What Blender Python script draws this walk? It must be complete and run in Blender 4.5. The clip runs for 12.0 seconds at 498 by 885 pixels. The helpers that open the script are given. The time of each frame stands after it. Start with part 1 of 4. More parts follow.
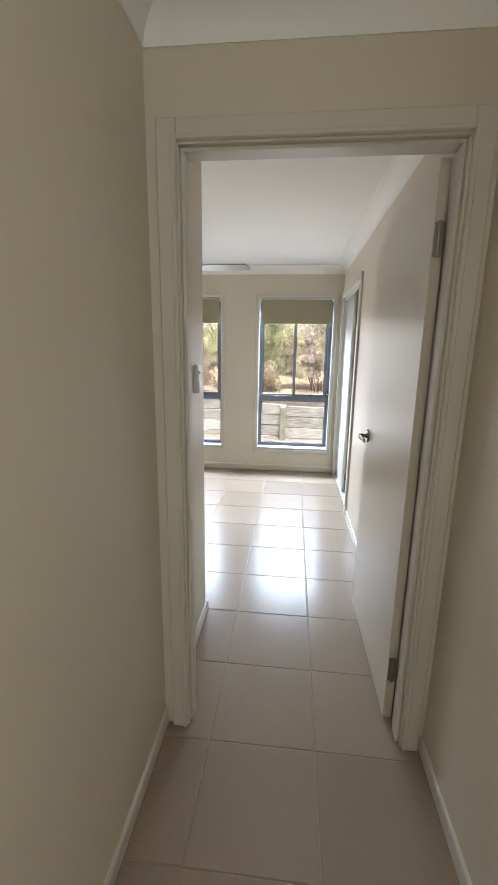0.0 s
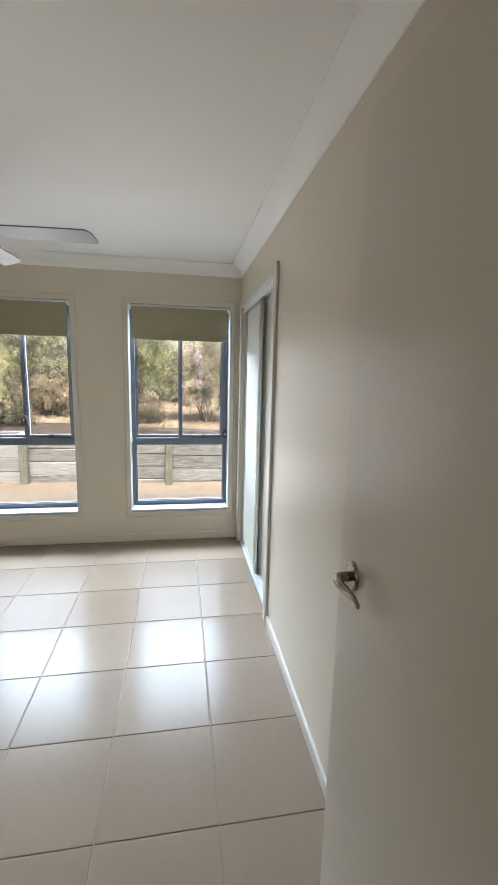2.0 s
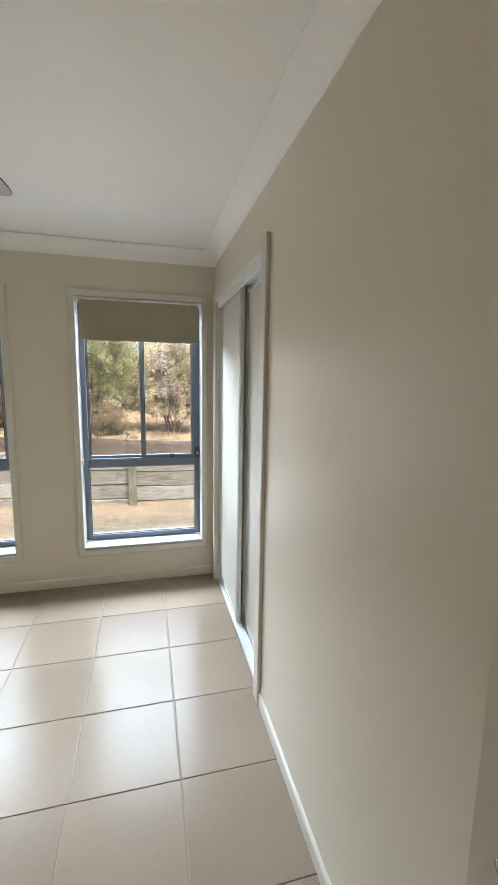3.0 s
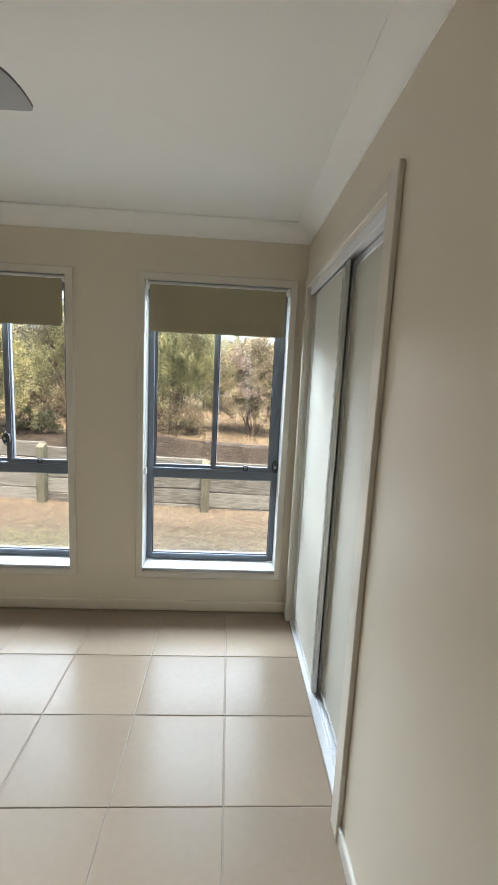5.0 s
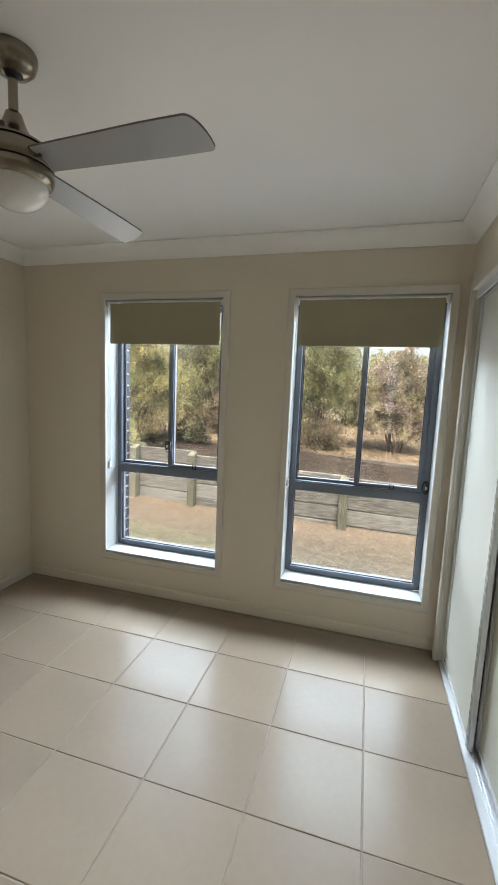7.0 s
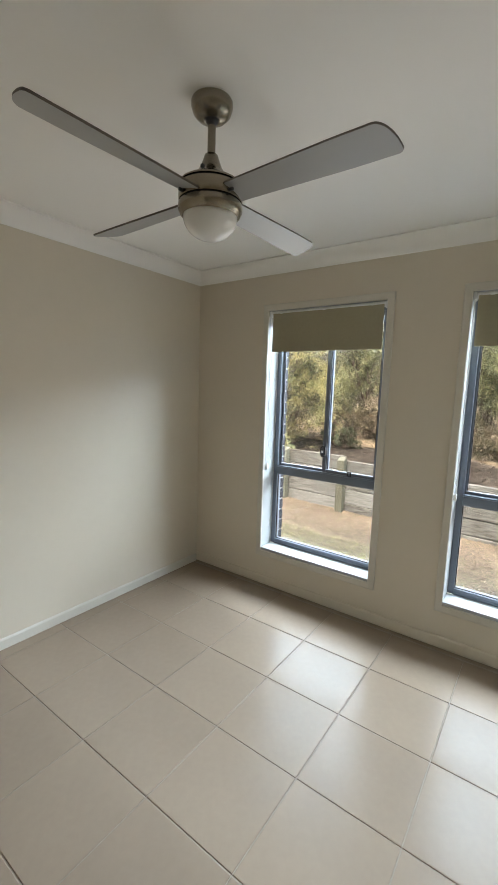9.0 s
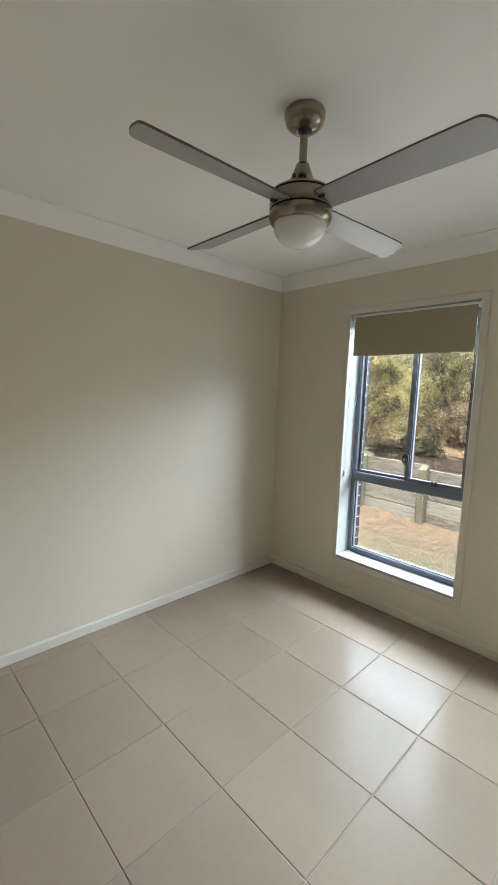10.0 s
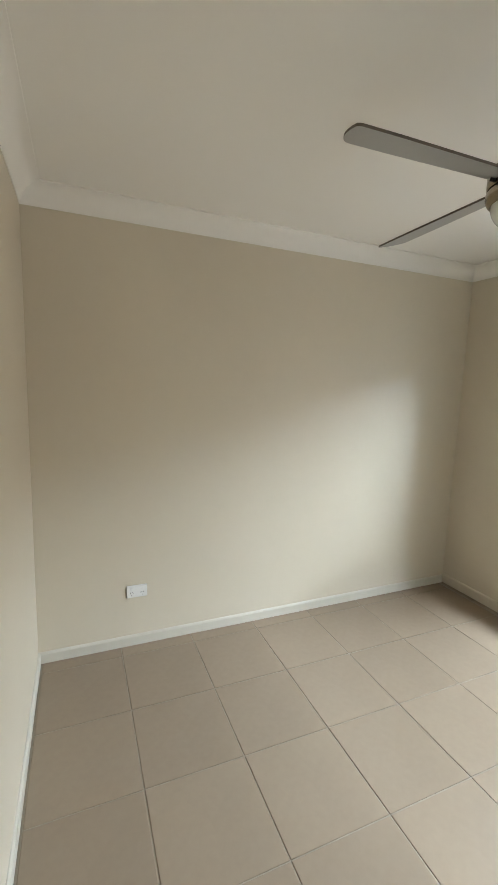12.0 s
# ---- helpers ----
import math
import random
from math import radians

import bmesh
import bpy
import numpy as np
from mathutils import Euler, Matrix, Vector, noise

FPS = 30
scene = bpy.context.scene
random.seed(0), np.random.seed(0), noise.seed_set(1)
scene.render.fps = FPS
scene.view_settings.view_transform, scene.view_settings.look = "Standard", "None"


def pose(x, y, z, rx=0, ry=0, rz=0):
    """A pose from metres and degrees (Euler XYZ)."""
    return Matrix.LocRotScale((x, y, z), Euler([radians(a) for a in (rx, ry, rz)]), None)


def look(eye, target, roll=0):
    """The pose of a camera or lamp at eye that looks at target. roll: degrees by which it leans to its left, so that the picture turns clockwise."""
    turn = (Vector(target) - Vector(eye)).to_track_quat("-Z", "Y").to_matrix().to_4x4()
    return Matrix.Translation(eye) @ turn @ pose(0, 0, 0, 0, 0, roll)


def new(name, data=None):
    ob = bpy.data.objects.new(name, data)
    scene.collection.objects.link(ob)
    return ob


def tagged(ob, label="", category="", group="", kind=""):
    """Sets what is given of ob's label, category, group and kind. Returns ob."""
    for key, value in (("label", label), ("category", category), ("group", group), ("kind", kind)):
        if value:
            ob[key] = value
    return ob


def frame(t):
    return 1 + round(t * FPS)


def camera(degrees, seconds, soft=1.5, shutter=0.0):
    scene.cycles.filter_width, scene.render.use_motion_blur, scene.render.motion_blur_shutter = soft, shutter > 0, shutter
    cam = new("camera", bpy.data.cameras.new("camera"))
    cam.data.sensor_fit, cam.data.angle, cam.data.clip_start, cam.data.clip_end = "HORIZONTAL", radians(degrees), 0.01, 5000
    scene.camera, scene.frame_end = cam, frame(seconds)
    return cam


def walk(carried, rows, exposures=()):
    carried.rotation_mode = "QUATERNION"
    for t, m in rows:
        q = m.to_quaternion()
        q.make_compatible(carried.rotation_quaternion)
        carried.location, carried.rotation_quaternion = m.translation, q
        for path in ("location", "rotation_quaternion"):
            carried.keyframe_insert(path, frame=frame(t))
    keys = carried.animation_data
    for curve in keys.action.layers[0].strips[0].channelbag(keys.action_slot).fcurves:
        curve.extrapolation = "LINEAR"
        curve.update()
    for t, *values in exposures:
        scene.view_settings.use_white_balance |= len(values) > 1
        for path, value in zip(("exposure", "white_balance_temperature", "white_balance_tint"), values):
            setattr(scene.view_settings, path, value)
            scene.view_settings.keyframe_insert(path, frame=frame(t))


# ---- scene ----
cam = camera(62.2, 12.0)
PATH = [
    (0, (-0.134, -4.467, 1.461), (-0.334, -2.527, 1.018), 0.9),
    (0.5, (-0.111, -4.206, 1.457), (-0.272, -2.258, 1.034), 1.7),
    (1, (-0.15, -3.862, 1.464), (-0.088, -1.891, 1.132), 0.0),
    (1.5, (-0.133, -3.497, 1.464), (0.119, -1.544, 1.113), 0.9),
    (2, (-0.127, -3.142, 1.481), (0.203, -1.196, 1.157), 1.4),
    (2.5, (-0.122, -2.832, 1.496), (0.364, -0.915, 1.198), 0.9),
    (4.5, (-0.038, -2.094, 1.477), (0.279, -0.142, 1.179), 2.4),
    (5, (-0.038, -2.047, 1.494), (0.067, -0.072, 1.194), 2.8),
    (5.5, (-0.045, -2.017, 1.494), (-0.123, -0.038, 1.21), 2.7),
    (6, (-0.061, -2.018, 1.5), (-0.295, -0.052, 1.22), 2.5),
    (6.5, (-0.077, -2.027, 1.489), (-0.463, -0.083, 1.221), 2.5),
    (7, (-0.09, -2.037, 1.48), (-0.629, -0.128, 1.224), 2.4),
    (9, (-0.156, -2.074, 1.497), (-1.315, -0.466, 1.229), 1.8),
    (9.5, (-0.168, -2.098, 1.493), (-1.465, -0.598, 1.231), 1.9),
    (10, (-0.171, -2.115, 1.493), (-1.595, -0.735, 1.238), 1.9),
    (10.5, (-0.189, -2.135, 1.489), (-1.725, -0.878, 1.24), 1.9),
    (11, (-0.198, -2.152, 1.487), (-1.833, -1.027, 1.237), 2.0),
    (11.5, (-0.218, -2.181, 1.488), (-1.954, -1.222, 1.23), 2.0),
    (12, (-0.237, -2.194, 1.503), (-2.064, -1.432, 1.221), 1.9),
]
EXPOSURES = [(0.0, 4.32, 6450, 19), (0.8, 4.55, 6200, 17), (1.5, 4.12, 6300, 17), (2.5, 3.88, 6600, 17), (4.5, 3.60, 7050, 17), (5.5, 3.50, 6850, 16), (6.5, 3.34, 6850, 16), (9.0, 3.52, 6800, 15), (10.5, 3.63, 6900, 15),
             (12.0, 3.90, 7100, 14)]
walk(cam, [(t, look(eye, target, roll)) for t, eye, target, roll in PATH], EXPOSURES)

# ---- world, sun, exposure ----
world = bpy.data.worlds.new("sky")
scene.world = world
world.use_nodes = True
wn = world.node_tree.nodes
sky = wn.new("ShaderNodeTexSky")
sky.sky_type, sky.sun_disc = "NISHITA", False
sky.sun_elevation, sky.sun_rotation = radians(66), radians(165)
sky.air_density, sky.dust_density, sky.ozone_density = 1.0, 6.0, 0.6
wn["Background"].inputs["Strength"].default_value = 0.06
world.node_tree.links.new(sky.outputs["Color"], wn["Background"].inputs["Color"])
SUN_DIR = Vector((math.sin(radians(165)) * math.cos(radians(66)), math.cos(radians(165)) * math.cos(radians(66)), math.sin(radians(66))))
sun = new("sun", bpy.data.lights.new("sun", "SUN"))
sun.data.energy, sun.data.angle, sun.data.color = 0.72, radians(12), (1.0, 0.97, 0.93)
sun.matrix_world = look(tuple(SUN_DIR * 30), (0, 0, 0))
# added fill lamp by the closed hall wall; its source is unseen
hall_light = new("hall_fill", bpy.data.lights.new("hall_fill", "AREA"))
hall_light.data.shape, hall_light.data.size, hall_light.data.size_y = "RECTANGLE", 0.8, 1.6
hall_light.data.energy, hall_light.data.color = 1.5, (0.90, 1.0, 0.95)
hall_light.matrix_world = look((0.385, -5.55, 1.45), (-0.55, -5.35, 1.35))

# added unseen panel above the garden, boosting the overcast sky's light through the windows
glow = new("sky_fill", bpy.data.lights.new("sky_fill", "AREA"))
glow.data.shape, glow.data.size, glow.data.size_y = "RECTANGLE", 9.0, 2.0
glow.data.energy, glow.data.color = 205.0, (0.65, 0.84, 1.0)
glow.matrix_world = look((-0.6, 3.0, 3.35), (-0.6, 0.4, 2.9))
# added fill for garden daylight, one lamp in each window's opening, below the blind
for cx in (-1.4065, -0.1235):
    lamp = new("window_fill", bpy.data.lights.new("window_fill", "AREA"))
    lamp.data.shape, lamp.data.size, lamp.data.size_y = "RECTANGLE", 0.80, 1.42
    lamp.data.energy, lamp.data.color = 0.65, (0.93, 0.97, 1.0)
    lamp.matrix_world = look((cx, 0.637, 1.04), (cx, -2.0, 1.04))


# ---- materials ----
def material(name, color, rough=0.5, metal=0.0, vary=0.0, scale=6.0, bump=0.0, bump_scale=60.0, per="", spec=0.5, stretch=(1, 1, 1), fine=0.0, coat=0.0):
    m = bpy.data.materials.new(name)
    m.use_nodes = True
    n, l = m.node_tree.nodes, m.node_tree.links
    b = n["Principled BSDF"]
    b.inputs["Roughness"].default_value, b.inputs["Metallic"].default_value = rough, metal
    b.inputs["Specular IOR Level"].default_value = spec
    b.inputs["Coat Weight"].default_value = coat
    co = n.new("ShaderNodeTexCoord")
    mp = n.new("ShaderNodeMapping")
    mp.inputs["Scale"].default_value = stretch
    l.new(co.outputs["Object"], mp.inputs["Vector"])
    value = None

    def add(a, bb):
        s = n.new("ShaderNodeMath")
        s.operation = "ADD"
        l.new(a, s.inputs[0]), l.new(bb, s.inputs[1])
        return s.outputs[0]

    def noise_at(sc, amount, detail=5):
        t = n.new("ShaderNodeTexNoise")
        t.inputs["Scale"].default_value, t.inputs["Detail"].default_value = sc, detail
        l.new(mp.outputs[0], t.inputs["Vector"])
        r = n.new("ShaderNodeMapRange")
        r.inputs["From Min"].default_value, r.inputs["From Max"].default_value = 0.25, 0.75
        r.inputs["To Min"].default_value, r.inputs["To Max"].default_value = -amount, amount
        l.new(t.outputs["Fac"], r.inputs["Value"])
        return r.outputs[0]

    if vary:
        value = noise_at(scale, vary)
    if fine:
        f = noise_at(scale * 14, fine)
        value = add(value, f) if value else f
    if per:
        if per == "object":
            src = n.new("ShaderNodeObjectInfo").outputs["Random"]
        else:
            src = n.new("ShaderNodeNewGeometry").outputs["Random Per Island"]
        r = n.new("ShaderNodeMapRange")
        amount = 0.05 if per == "object" else 0.45
        r.inputs["To Min"].default_value, r.inputs["To Max"].default_value = -amount, amount
        l.new(src, r.inputs["Value"])
        value = add(value, r.outputs[0]) if value else r.outputs[0]
    if value:
        one = n.new("ShaderNodeMath")
        one.operation, one.inputs[1].default_value = "ADD", 1.0
        l.new(value, one.inputs[0])
        sc = n.new("ShaderNodeVectorMath")
        sc.operation, sc.inputs[0].default_value = "SCALE", color
        l.new(one.outputs[0], sc.inputs["Scale"])
        l.new(sc.outputs[0], b.inputs["Base Color"])
    else:
        b.inputs["Base Color"].default_value = (*color, 1)
    if bump:
        t = n.new("ShaderNodeTexNoise")
        t.inputs["Scale"].default_value, t.inputs["Detail"].default_value = bump_scale, 4
        l.new(mp.outputs[0], t.inputs["Vector"])
        bp = n.new("ShaderNodeBump")
        bp.inputs["Strength"].default_value, bp.inputs["Distance"].default_value = bump, 0.002
        l.new(t.outputs["Fac"], bp.inputs["Height"])
        l.new(bp.outputs[0], b.inputs["Normal"])
    return m


def ramp_material(name, colors, scale, rough=0.9, bump=0.6, distance=0.02, detail=8):
    """Ground-like surface: noise at two scales through a colour ramp."""
    m = bpy.data.materials.new(name)
    m.use_nodes = True
    n, l = m.node_tree.nodes, m.node_tree.links
    b = n["Principled BSDF"]
    b.inputs["Roughness"].default_value = rough
    b.inputs["Specular IOR Level"].default_value = 0.2
    co = n.new("ShaderNodeTexCoord")
    t = n.new("ShaderNodeTexNoise")
    t.inputs["Scale"].default_value, t.inputs["Detail"].default_value, t.inputs["Roughness"].default_value = scale, detail, 0.75
    l.new(co.outputs["Object"], t.inputs["Vector"])
    r = n.new("ShaderNodeValToRGB")
    e = r.color_ramp.elements
    for k, c in enumerate(colors):
        p = 0.32 + 0.36 * k / (len(colors) - 1)
        x = e[k] if k < 2 else e.new(p)
        x.position, x.color = p, (*c, 1)
    l.new(t.outputs["Fac"], r.inputs["Fac"])
    l.new(r.outputs["Color"], b.inputs["Base Color"])
    t2 = n.new("ShaderNodeTexNoise")
    t2.inputs["Scale"].default_value, t2.inputs["Detail"].default_value = scale * 5, 6
    l.new(co.outputs["Object"], t2.inputs["Vector"])
    bp = n.new("ShaderNodeBump")
    bp.inputs["Strength"].default_value, bp.inputs["Distance"].default_value = bump, distance
    l.new(t2.outputs["Fac"], bp.inputs["Height"])
    l.new(bp.outputs[0], b.inputs["Normal"])
    return m


def timber_material(name, dark, pale, stretch):
    """Weathered softwood: long wavering grain rings, fine checks, grey stains, each board its own."""
    m = bpy.data.materials.new(name)
    m.use_nodes = True
    n, l = m.node_tree.nodes, m.node_tree.links
    b = n["Principled BSDF"]
    b.inputs["Roughness"].default_value, b.inputs["Specular IOR Level"].default_value = 0.85, 0.2
    co, info, mp, off = n.new("ShaderNodeTexCoord"), n.new("ShaderNodeObjectInfo"), n.new("ShaderNodeMapping"), n.new("ShaderNodeVectorMath")
    off.operation = "MULTIPLY_ADD"
    off.inputs[1].default_value, off.inputs[2].default_value = (7.0, 3.0, 5.0), (0, 0, 0)
    l.new(info.outputs["Random"], off.inputs[0])
    mp.inputs["Scale"].default_value = stretch
    l.new(co.outputs["Object"], mp.inputs["Vector"]), l.new(off.outputs[0], mp.inputs["Location"])
    big, fine, stain = [n.new("ShaderNodeTexNoise") for _ in range(3)]
    big.inputs["Scale"].default_value, big.inputs["Detail"].default_value = 0.8, 2
    l.new(mp.outputs[0], big.inputs["Vector"])
    wave = n.new("ShaderNodeMath")
    wave.operation, wave.inputs[1].default_value = "MULTIPLY", 52.0
    sine = n.new("ShaderNodeMath")
    sine.operation = "SINE"
    l.new(big.outputs["Fac"], wave.inputs[0]), l.new(wave.outputs[0], sine.inputs[0])
    fine.inputs["Scale"].default_value, fine.inputs["Detail"].default_value = 7.0, 6
    l.new(mp.outputs[0], fine.inputs["Vector"])
    stain.inputs["Scale"].default_value, stain.inputs["Detail"].default_value = 2.2, 4
    l.new(co.outputs["Object"], stain.inputs["Vector"])
    total = None
    for source, low, high, amount in ((sine.outputs[0], -1.0, 1.0, 0.13), (fine.outputs["Fac"], 0.3, 0.7, 0.34), (stain.outputs["Fac"], 0.3, 0.7, 0.28), (info.outputs["Random"], 0.0, 1.0, 0.32)):
        r = n.new("ShaderNodeMapRange")
        r.inputs["From Min"].default_value, r.inputs["From Max"].default_value, r.inputs["To Max"].default_value = low, high, amount
        l.new(source, r.inputs["Value"])
        if total is None:
            total = r.outputs[0]
        else:
            a = n.new("ShaderNodeMath")
            a.operation = "ADD"
            l.new(total, a.inputs[0]), l.new(r.outputs[0], a.inputs[1])
            total = a.outputs[0]
    ramp = n.new("ShaderNodeValToRGB")
    e = ramp.color_ramp.elements
    e[0].position, e[0].color, e[1].position, e[1].color = 0.22, (*dark, 1), 0.80, (*pale, 1)
    l.new(total, ramp.inputs["Fac"]), l.new(ramp.outputs["Color"], b.inputs["Base Color"])
    bp = n.new("ShaderNodeBump")
    bp.inputs["Strength"].default_value, bp.inputs["Distance"].default_value = 0.7, 0.004
    l.new(total, bp.inputs["Height"]), l.new(bp.outputs[0], b.inputs["Normal"])
    return m


PAINT = material("wall_paint", (0.66, 0.59, 0.48), 0.42, vary=0.02, scale=1.3, bump=0.12, bump_scale=140, fine=0.008)
HALLPAINT = PAINT
CEIL = material("ceiling_paint", (0.89, 0.875, 0.84), 0.8, vary=0.015, scale=1.0, bump=0.1, bump_scale=120)
TRIM = material("trim_paint", (0.62, 0.58, 0.50), 0.42, spec=0.35, vary=0.02, scale=3, bump=0.04, bump_scale=50)
SKIRT = material("skirting_paint", (0.62, 0.585, 0.515), 0.3, vary=0.02, scale=4, bump=0.04, bump_scale=60)
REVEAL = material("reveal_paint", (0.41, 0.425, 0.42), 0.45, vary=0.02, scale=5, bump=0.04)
DOORP = material("door_paint", (0.62, 0.56, 0.465), 0.34, vary=0.02, scale=1.5, bump=0.05, bump_scale=90, stretch=(1, 1, 0.3))
TILE = material("porcelain", (0.300, 0.232, 0.172), 0.23, vary=0.055, scale=2.2, fine=0.03, per="object", bump=0.06, bump_scale=6, spec=0.12)
GROUT = material("grout", (0.31, 0.26, 0.205), 0.85, vary=0.12, scale=7, fine=0.08, bump=0.3, bump_scale=300)
# brown that paints the shade at the window wall's foot
FOOT_SHADE = material("wall_foot_shade", (0.30, 0.235, 0.165), 0.7, vary=0.15, scale=8, bump=0.2, bump_scale=80)
ALU = material("window_aluminium", (0.16, 0.185, 0.225), 0.35, 0.25, vary=0.03, scale=9)
SATIN = material("satin_nickel", (0.30, 0.265, 0.21), 0.26, 1.0, vary=0.05, scale=14, bump=0.05, bump_scale=220)
ZINC = material("hinge_steel", (0.30, 0.28, 0.26), 0.4, 1.0, vary=0.1, scale=30)
BLADE = material("blade_silver", (0.38, 0.385, 0.385), 0.38, 0.35, vary=0.02, scale=5, spec=0.3)
BLADE_EDGE = material("blade_edging", (0.12, 0.10, 0.08), 0.5)
BLACK = material("black_plastic", (0.02, 0.02, 0.022), 0.4)
GAP = material("dark_slot", (0.015, 0.014, 0.013), 0.9)
OPAL = material("opal_glass", (0.78, 0.77, 0.74), 0.18, vary=0.01, spec=0.6)
FABRIC = material("blind_fabric", (0.34, 0.305, 0.205), 0.9, vary=0.03, scale=5, fine=0.03, bump=0.5, bump_scale=700)
WHITE = material("white_plastic", (0.80, 0.80, 0.78), 0.3)
ROBE = material("wardrobe_panel", (0.56, 0.55, 0.48), 0.5, vary=0.015, scale=2, spec=0.2, bump=0.03, bump_scale=40)
ROBEAL = material("wardrobe_aluminium", (0.62, 0.63, 0.62), 0.3, 0.5, vary=0.03, scale=8)
TRACKAL = material("track_white", (0.72, 0.74, 0.76), 0.28, 0.2)
SLEEPER = timber_material("weathered_pine", (0.082, 0.076, 0.063), (0.24, 0.236, 0.208), (1.1, 3.0, 9.0))
POST = timber_material("weathered_post", (0.078, 0.075, 0.050), (0.19, 0.185, 0.138), (10.0, 10.0, 1.1))
AGED = timber_material("dark_aged_board", (0.045, 0.038, 0.030), (0.15, 0.14, 0.12), (1.1, 4.0, 9.0))
BRICK = material("dark_brick", (0.022, 0.018, 0.022), 0.7, vary=0.2, scale=20, per="object", fine=0.2, bump=0.6, bump_scale=160)
MORTAR = material("pale_mortar", (0.42, 0.40, 0.38), 0.9, vary=0.1, scale=20, bump=0.4, bump_scale=200)
BARK = material("bark", (0.13, 0.095, 0.07), 0.9, vary=0.3, scale=8, fine=0.2, bump=1.0, bump_scale=60)
LAWN = ramp_material("dry_lawn", [(0.075, 0.052, 0.036), (0.165, 0.12, 0.082), (0.165, 0.145, 0.08), (0.27, 0.215, 0.15)], 9)
UPPER = ramp_material("dry_slope", [(0.05, 0.042, 0.026), (0.12, 0.095, 0.058), (0.25, 0.20, 0.13)], 5)
MULCH = ramp_material("dark_mulch", [(0.009, 0.007, 0.005), (0.026, 0.021, 0.015), (0.065, 0.053, 0.040)], 26)
STRAW = material("straw", (0.27, 0.205, 0.13), 0.9, per="island")
CHIP2 = material("brown_leaf_litter", (0.165, 0.12, 0.08), 0.9, per="island")
CHIP = material("bark_chip", (0.090, 0.072, 0.052), 0.9, per="island")
BLADES = material("grass_blades", (0.26, 0.235, 0.10), 0.8, per="island")


def leaf_material(name, a, b, scale=3.0, dark=0.35, light=1.7):
    m = bpy.data.materials.new(name)
    m.use_nodes = True
    n, l = m.node_tree.nodes, m.node_tree.links
    p = n["Principled BSDF"]
    p.inputs["Roughness"].default_value = 0.55
    p.inputs["Specular IOR Level"].default_value = 0.35
    co, t, r, mix = n.new("ShaderNodeTexCoord"), n.new("ShaderNodeTexNoise"), n.new("ShaderNodeMapRange"), n.new("ShaderNodeMix")
    t.inputs["Scale"].default_value, t.inputs["Detail"].default_value = scale, 3
    l.new(co.outputs["Object"], t.inputs["Vector"])
    r.inputs["From Min"].default_value, r.inputs["From Max"].default_value = 0.40, 0.60
    l.new(t.outputs["Fac"], r.inputs["Value"])
    mix.data_type = "RGBA"
    mix.inputs["A"].default_value, mix.inputs["B"].default_value = (*a, 1), (*b, 1)
    for socket in mix.inputs:
        if socket.type == "RGBA":
            socket.default_value = (*(a if socket.name == "A" else b), 1)
    l.new(r.outputs[0], mix.inputs[0])
    geo, r2, sc = n.new("ShaderNodeNewGeometry"), n.new("ShaderNodeMapRange"), n.new("ShaderNodeVectorMath")
    r2.inputs["To Min"].default_value, r2.inputs["To Max"].default_value = dark, light
    l.new(geo.outputs["Random Per Island"], r2.inputs["Value"])
    sc.operation = "SCALE"
    l.new([o for o in mix.outputs if o.type == "RGBA"][0], sc.inputs[0])
    l.new(r2.outputs[0], sc.inputs["Scale"])
    l.new(sc.outputs[0], p.inputs["Base Color"])
    return m


LEAF_YG = leaf_material("leaf_yellow_green", (0.45, 0.40, 0.18), (0.15, 0.175, 0.08), 5.0, 0.75, 1.25)
LEAF_G = leaf_material("leaf_green", (0.38, 0.37, 0.18), (0.15, 0.175, 0.09), 5.0, 0.7, 1.25)
LEAF_GREY = leaf_material("leaf_grey_brown", (0.30, 0.235, 0.205), (0.34, 0.31, 0.17), 3.5, 0.6, 1.4)
LEAF_DRY = leaf_material("leaf_dry_tan", (0.30, 0.24, 0.16), (0.18, 0.155, 0.095), 3.5, 0.6, 1.4)
LEAF_DARK = leaf_material("leaf_dark", (0.05, 0.075, 0.035), (0.08, 0.09, 0.05))
# brown inner leaves, with the crown's inner shade put into their colour
LEAF_INNER_SHADE = leaf_material("leaf_inner_brown_shade", (0.075, 0.058, 0.040), (0.050, 0.052, 0.028), 3.0, 0.4, 1.4)
LEAF_FAR = leaf_material("leaf_far", (0.19, 0.19, 0.10), (0.13, 0.12, 0.08), 1.2)
PALE = material("pale_render", (0.72, 0.71, 0.69), 0.8, vary=0.03, scale=1)


def glass_material():
    m = bpy.data.materials.new("window_glass")
    m.use_nodes = True
    n, l = m.node_tree.nodes, m.node_tree.links
    n.remove(n["Principled BSDF"])
    mix, tr, gl, fr = n.new("ShaderNodeMixShader"), n.new("ShaderNodeBsdfTransparent"), n.new("ShaderNodeBsdfGlossy"), n.new("ShaderNodeFresnel")
    tr.inputs["Color"].default_value = (0.95, 0.965, 0.96, 1)
    gl.inputs["Roughness"].default_value = 0.01
    fr.inputs["IOR"].default_value = 1.35
    l.new(fr.outputs[0], mix.inputs[0]), l.new(tr.outputs[0], mix.inputs[1]), l.new(gl.outputs[0], mix.inputs[2])
    l.new(mix.outputs[0], n["Material Output"].inputs["Surface"])
    return m


GLASS = glass_material()


# ---- mesh helpers ----
def finish(bm, name, material, smooth=False):
    me = bpy.data.meshes.new(name)
    bmesh.ops.recalc_face_normals(bm, faces=bm.faces)
    bm.to_mesh(me)
    bm.free()
    me.materials.append(material)
    if smooth:
        for p in me.polygons:
            p.use_smooth = True
        me.set_sharp_from_angle(angle=radians(40))
    return me


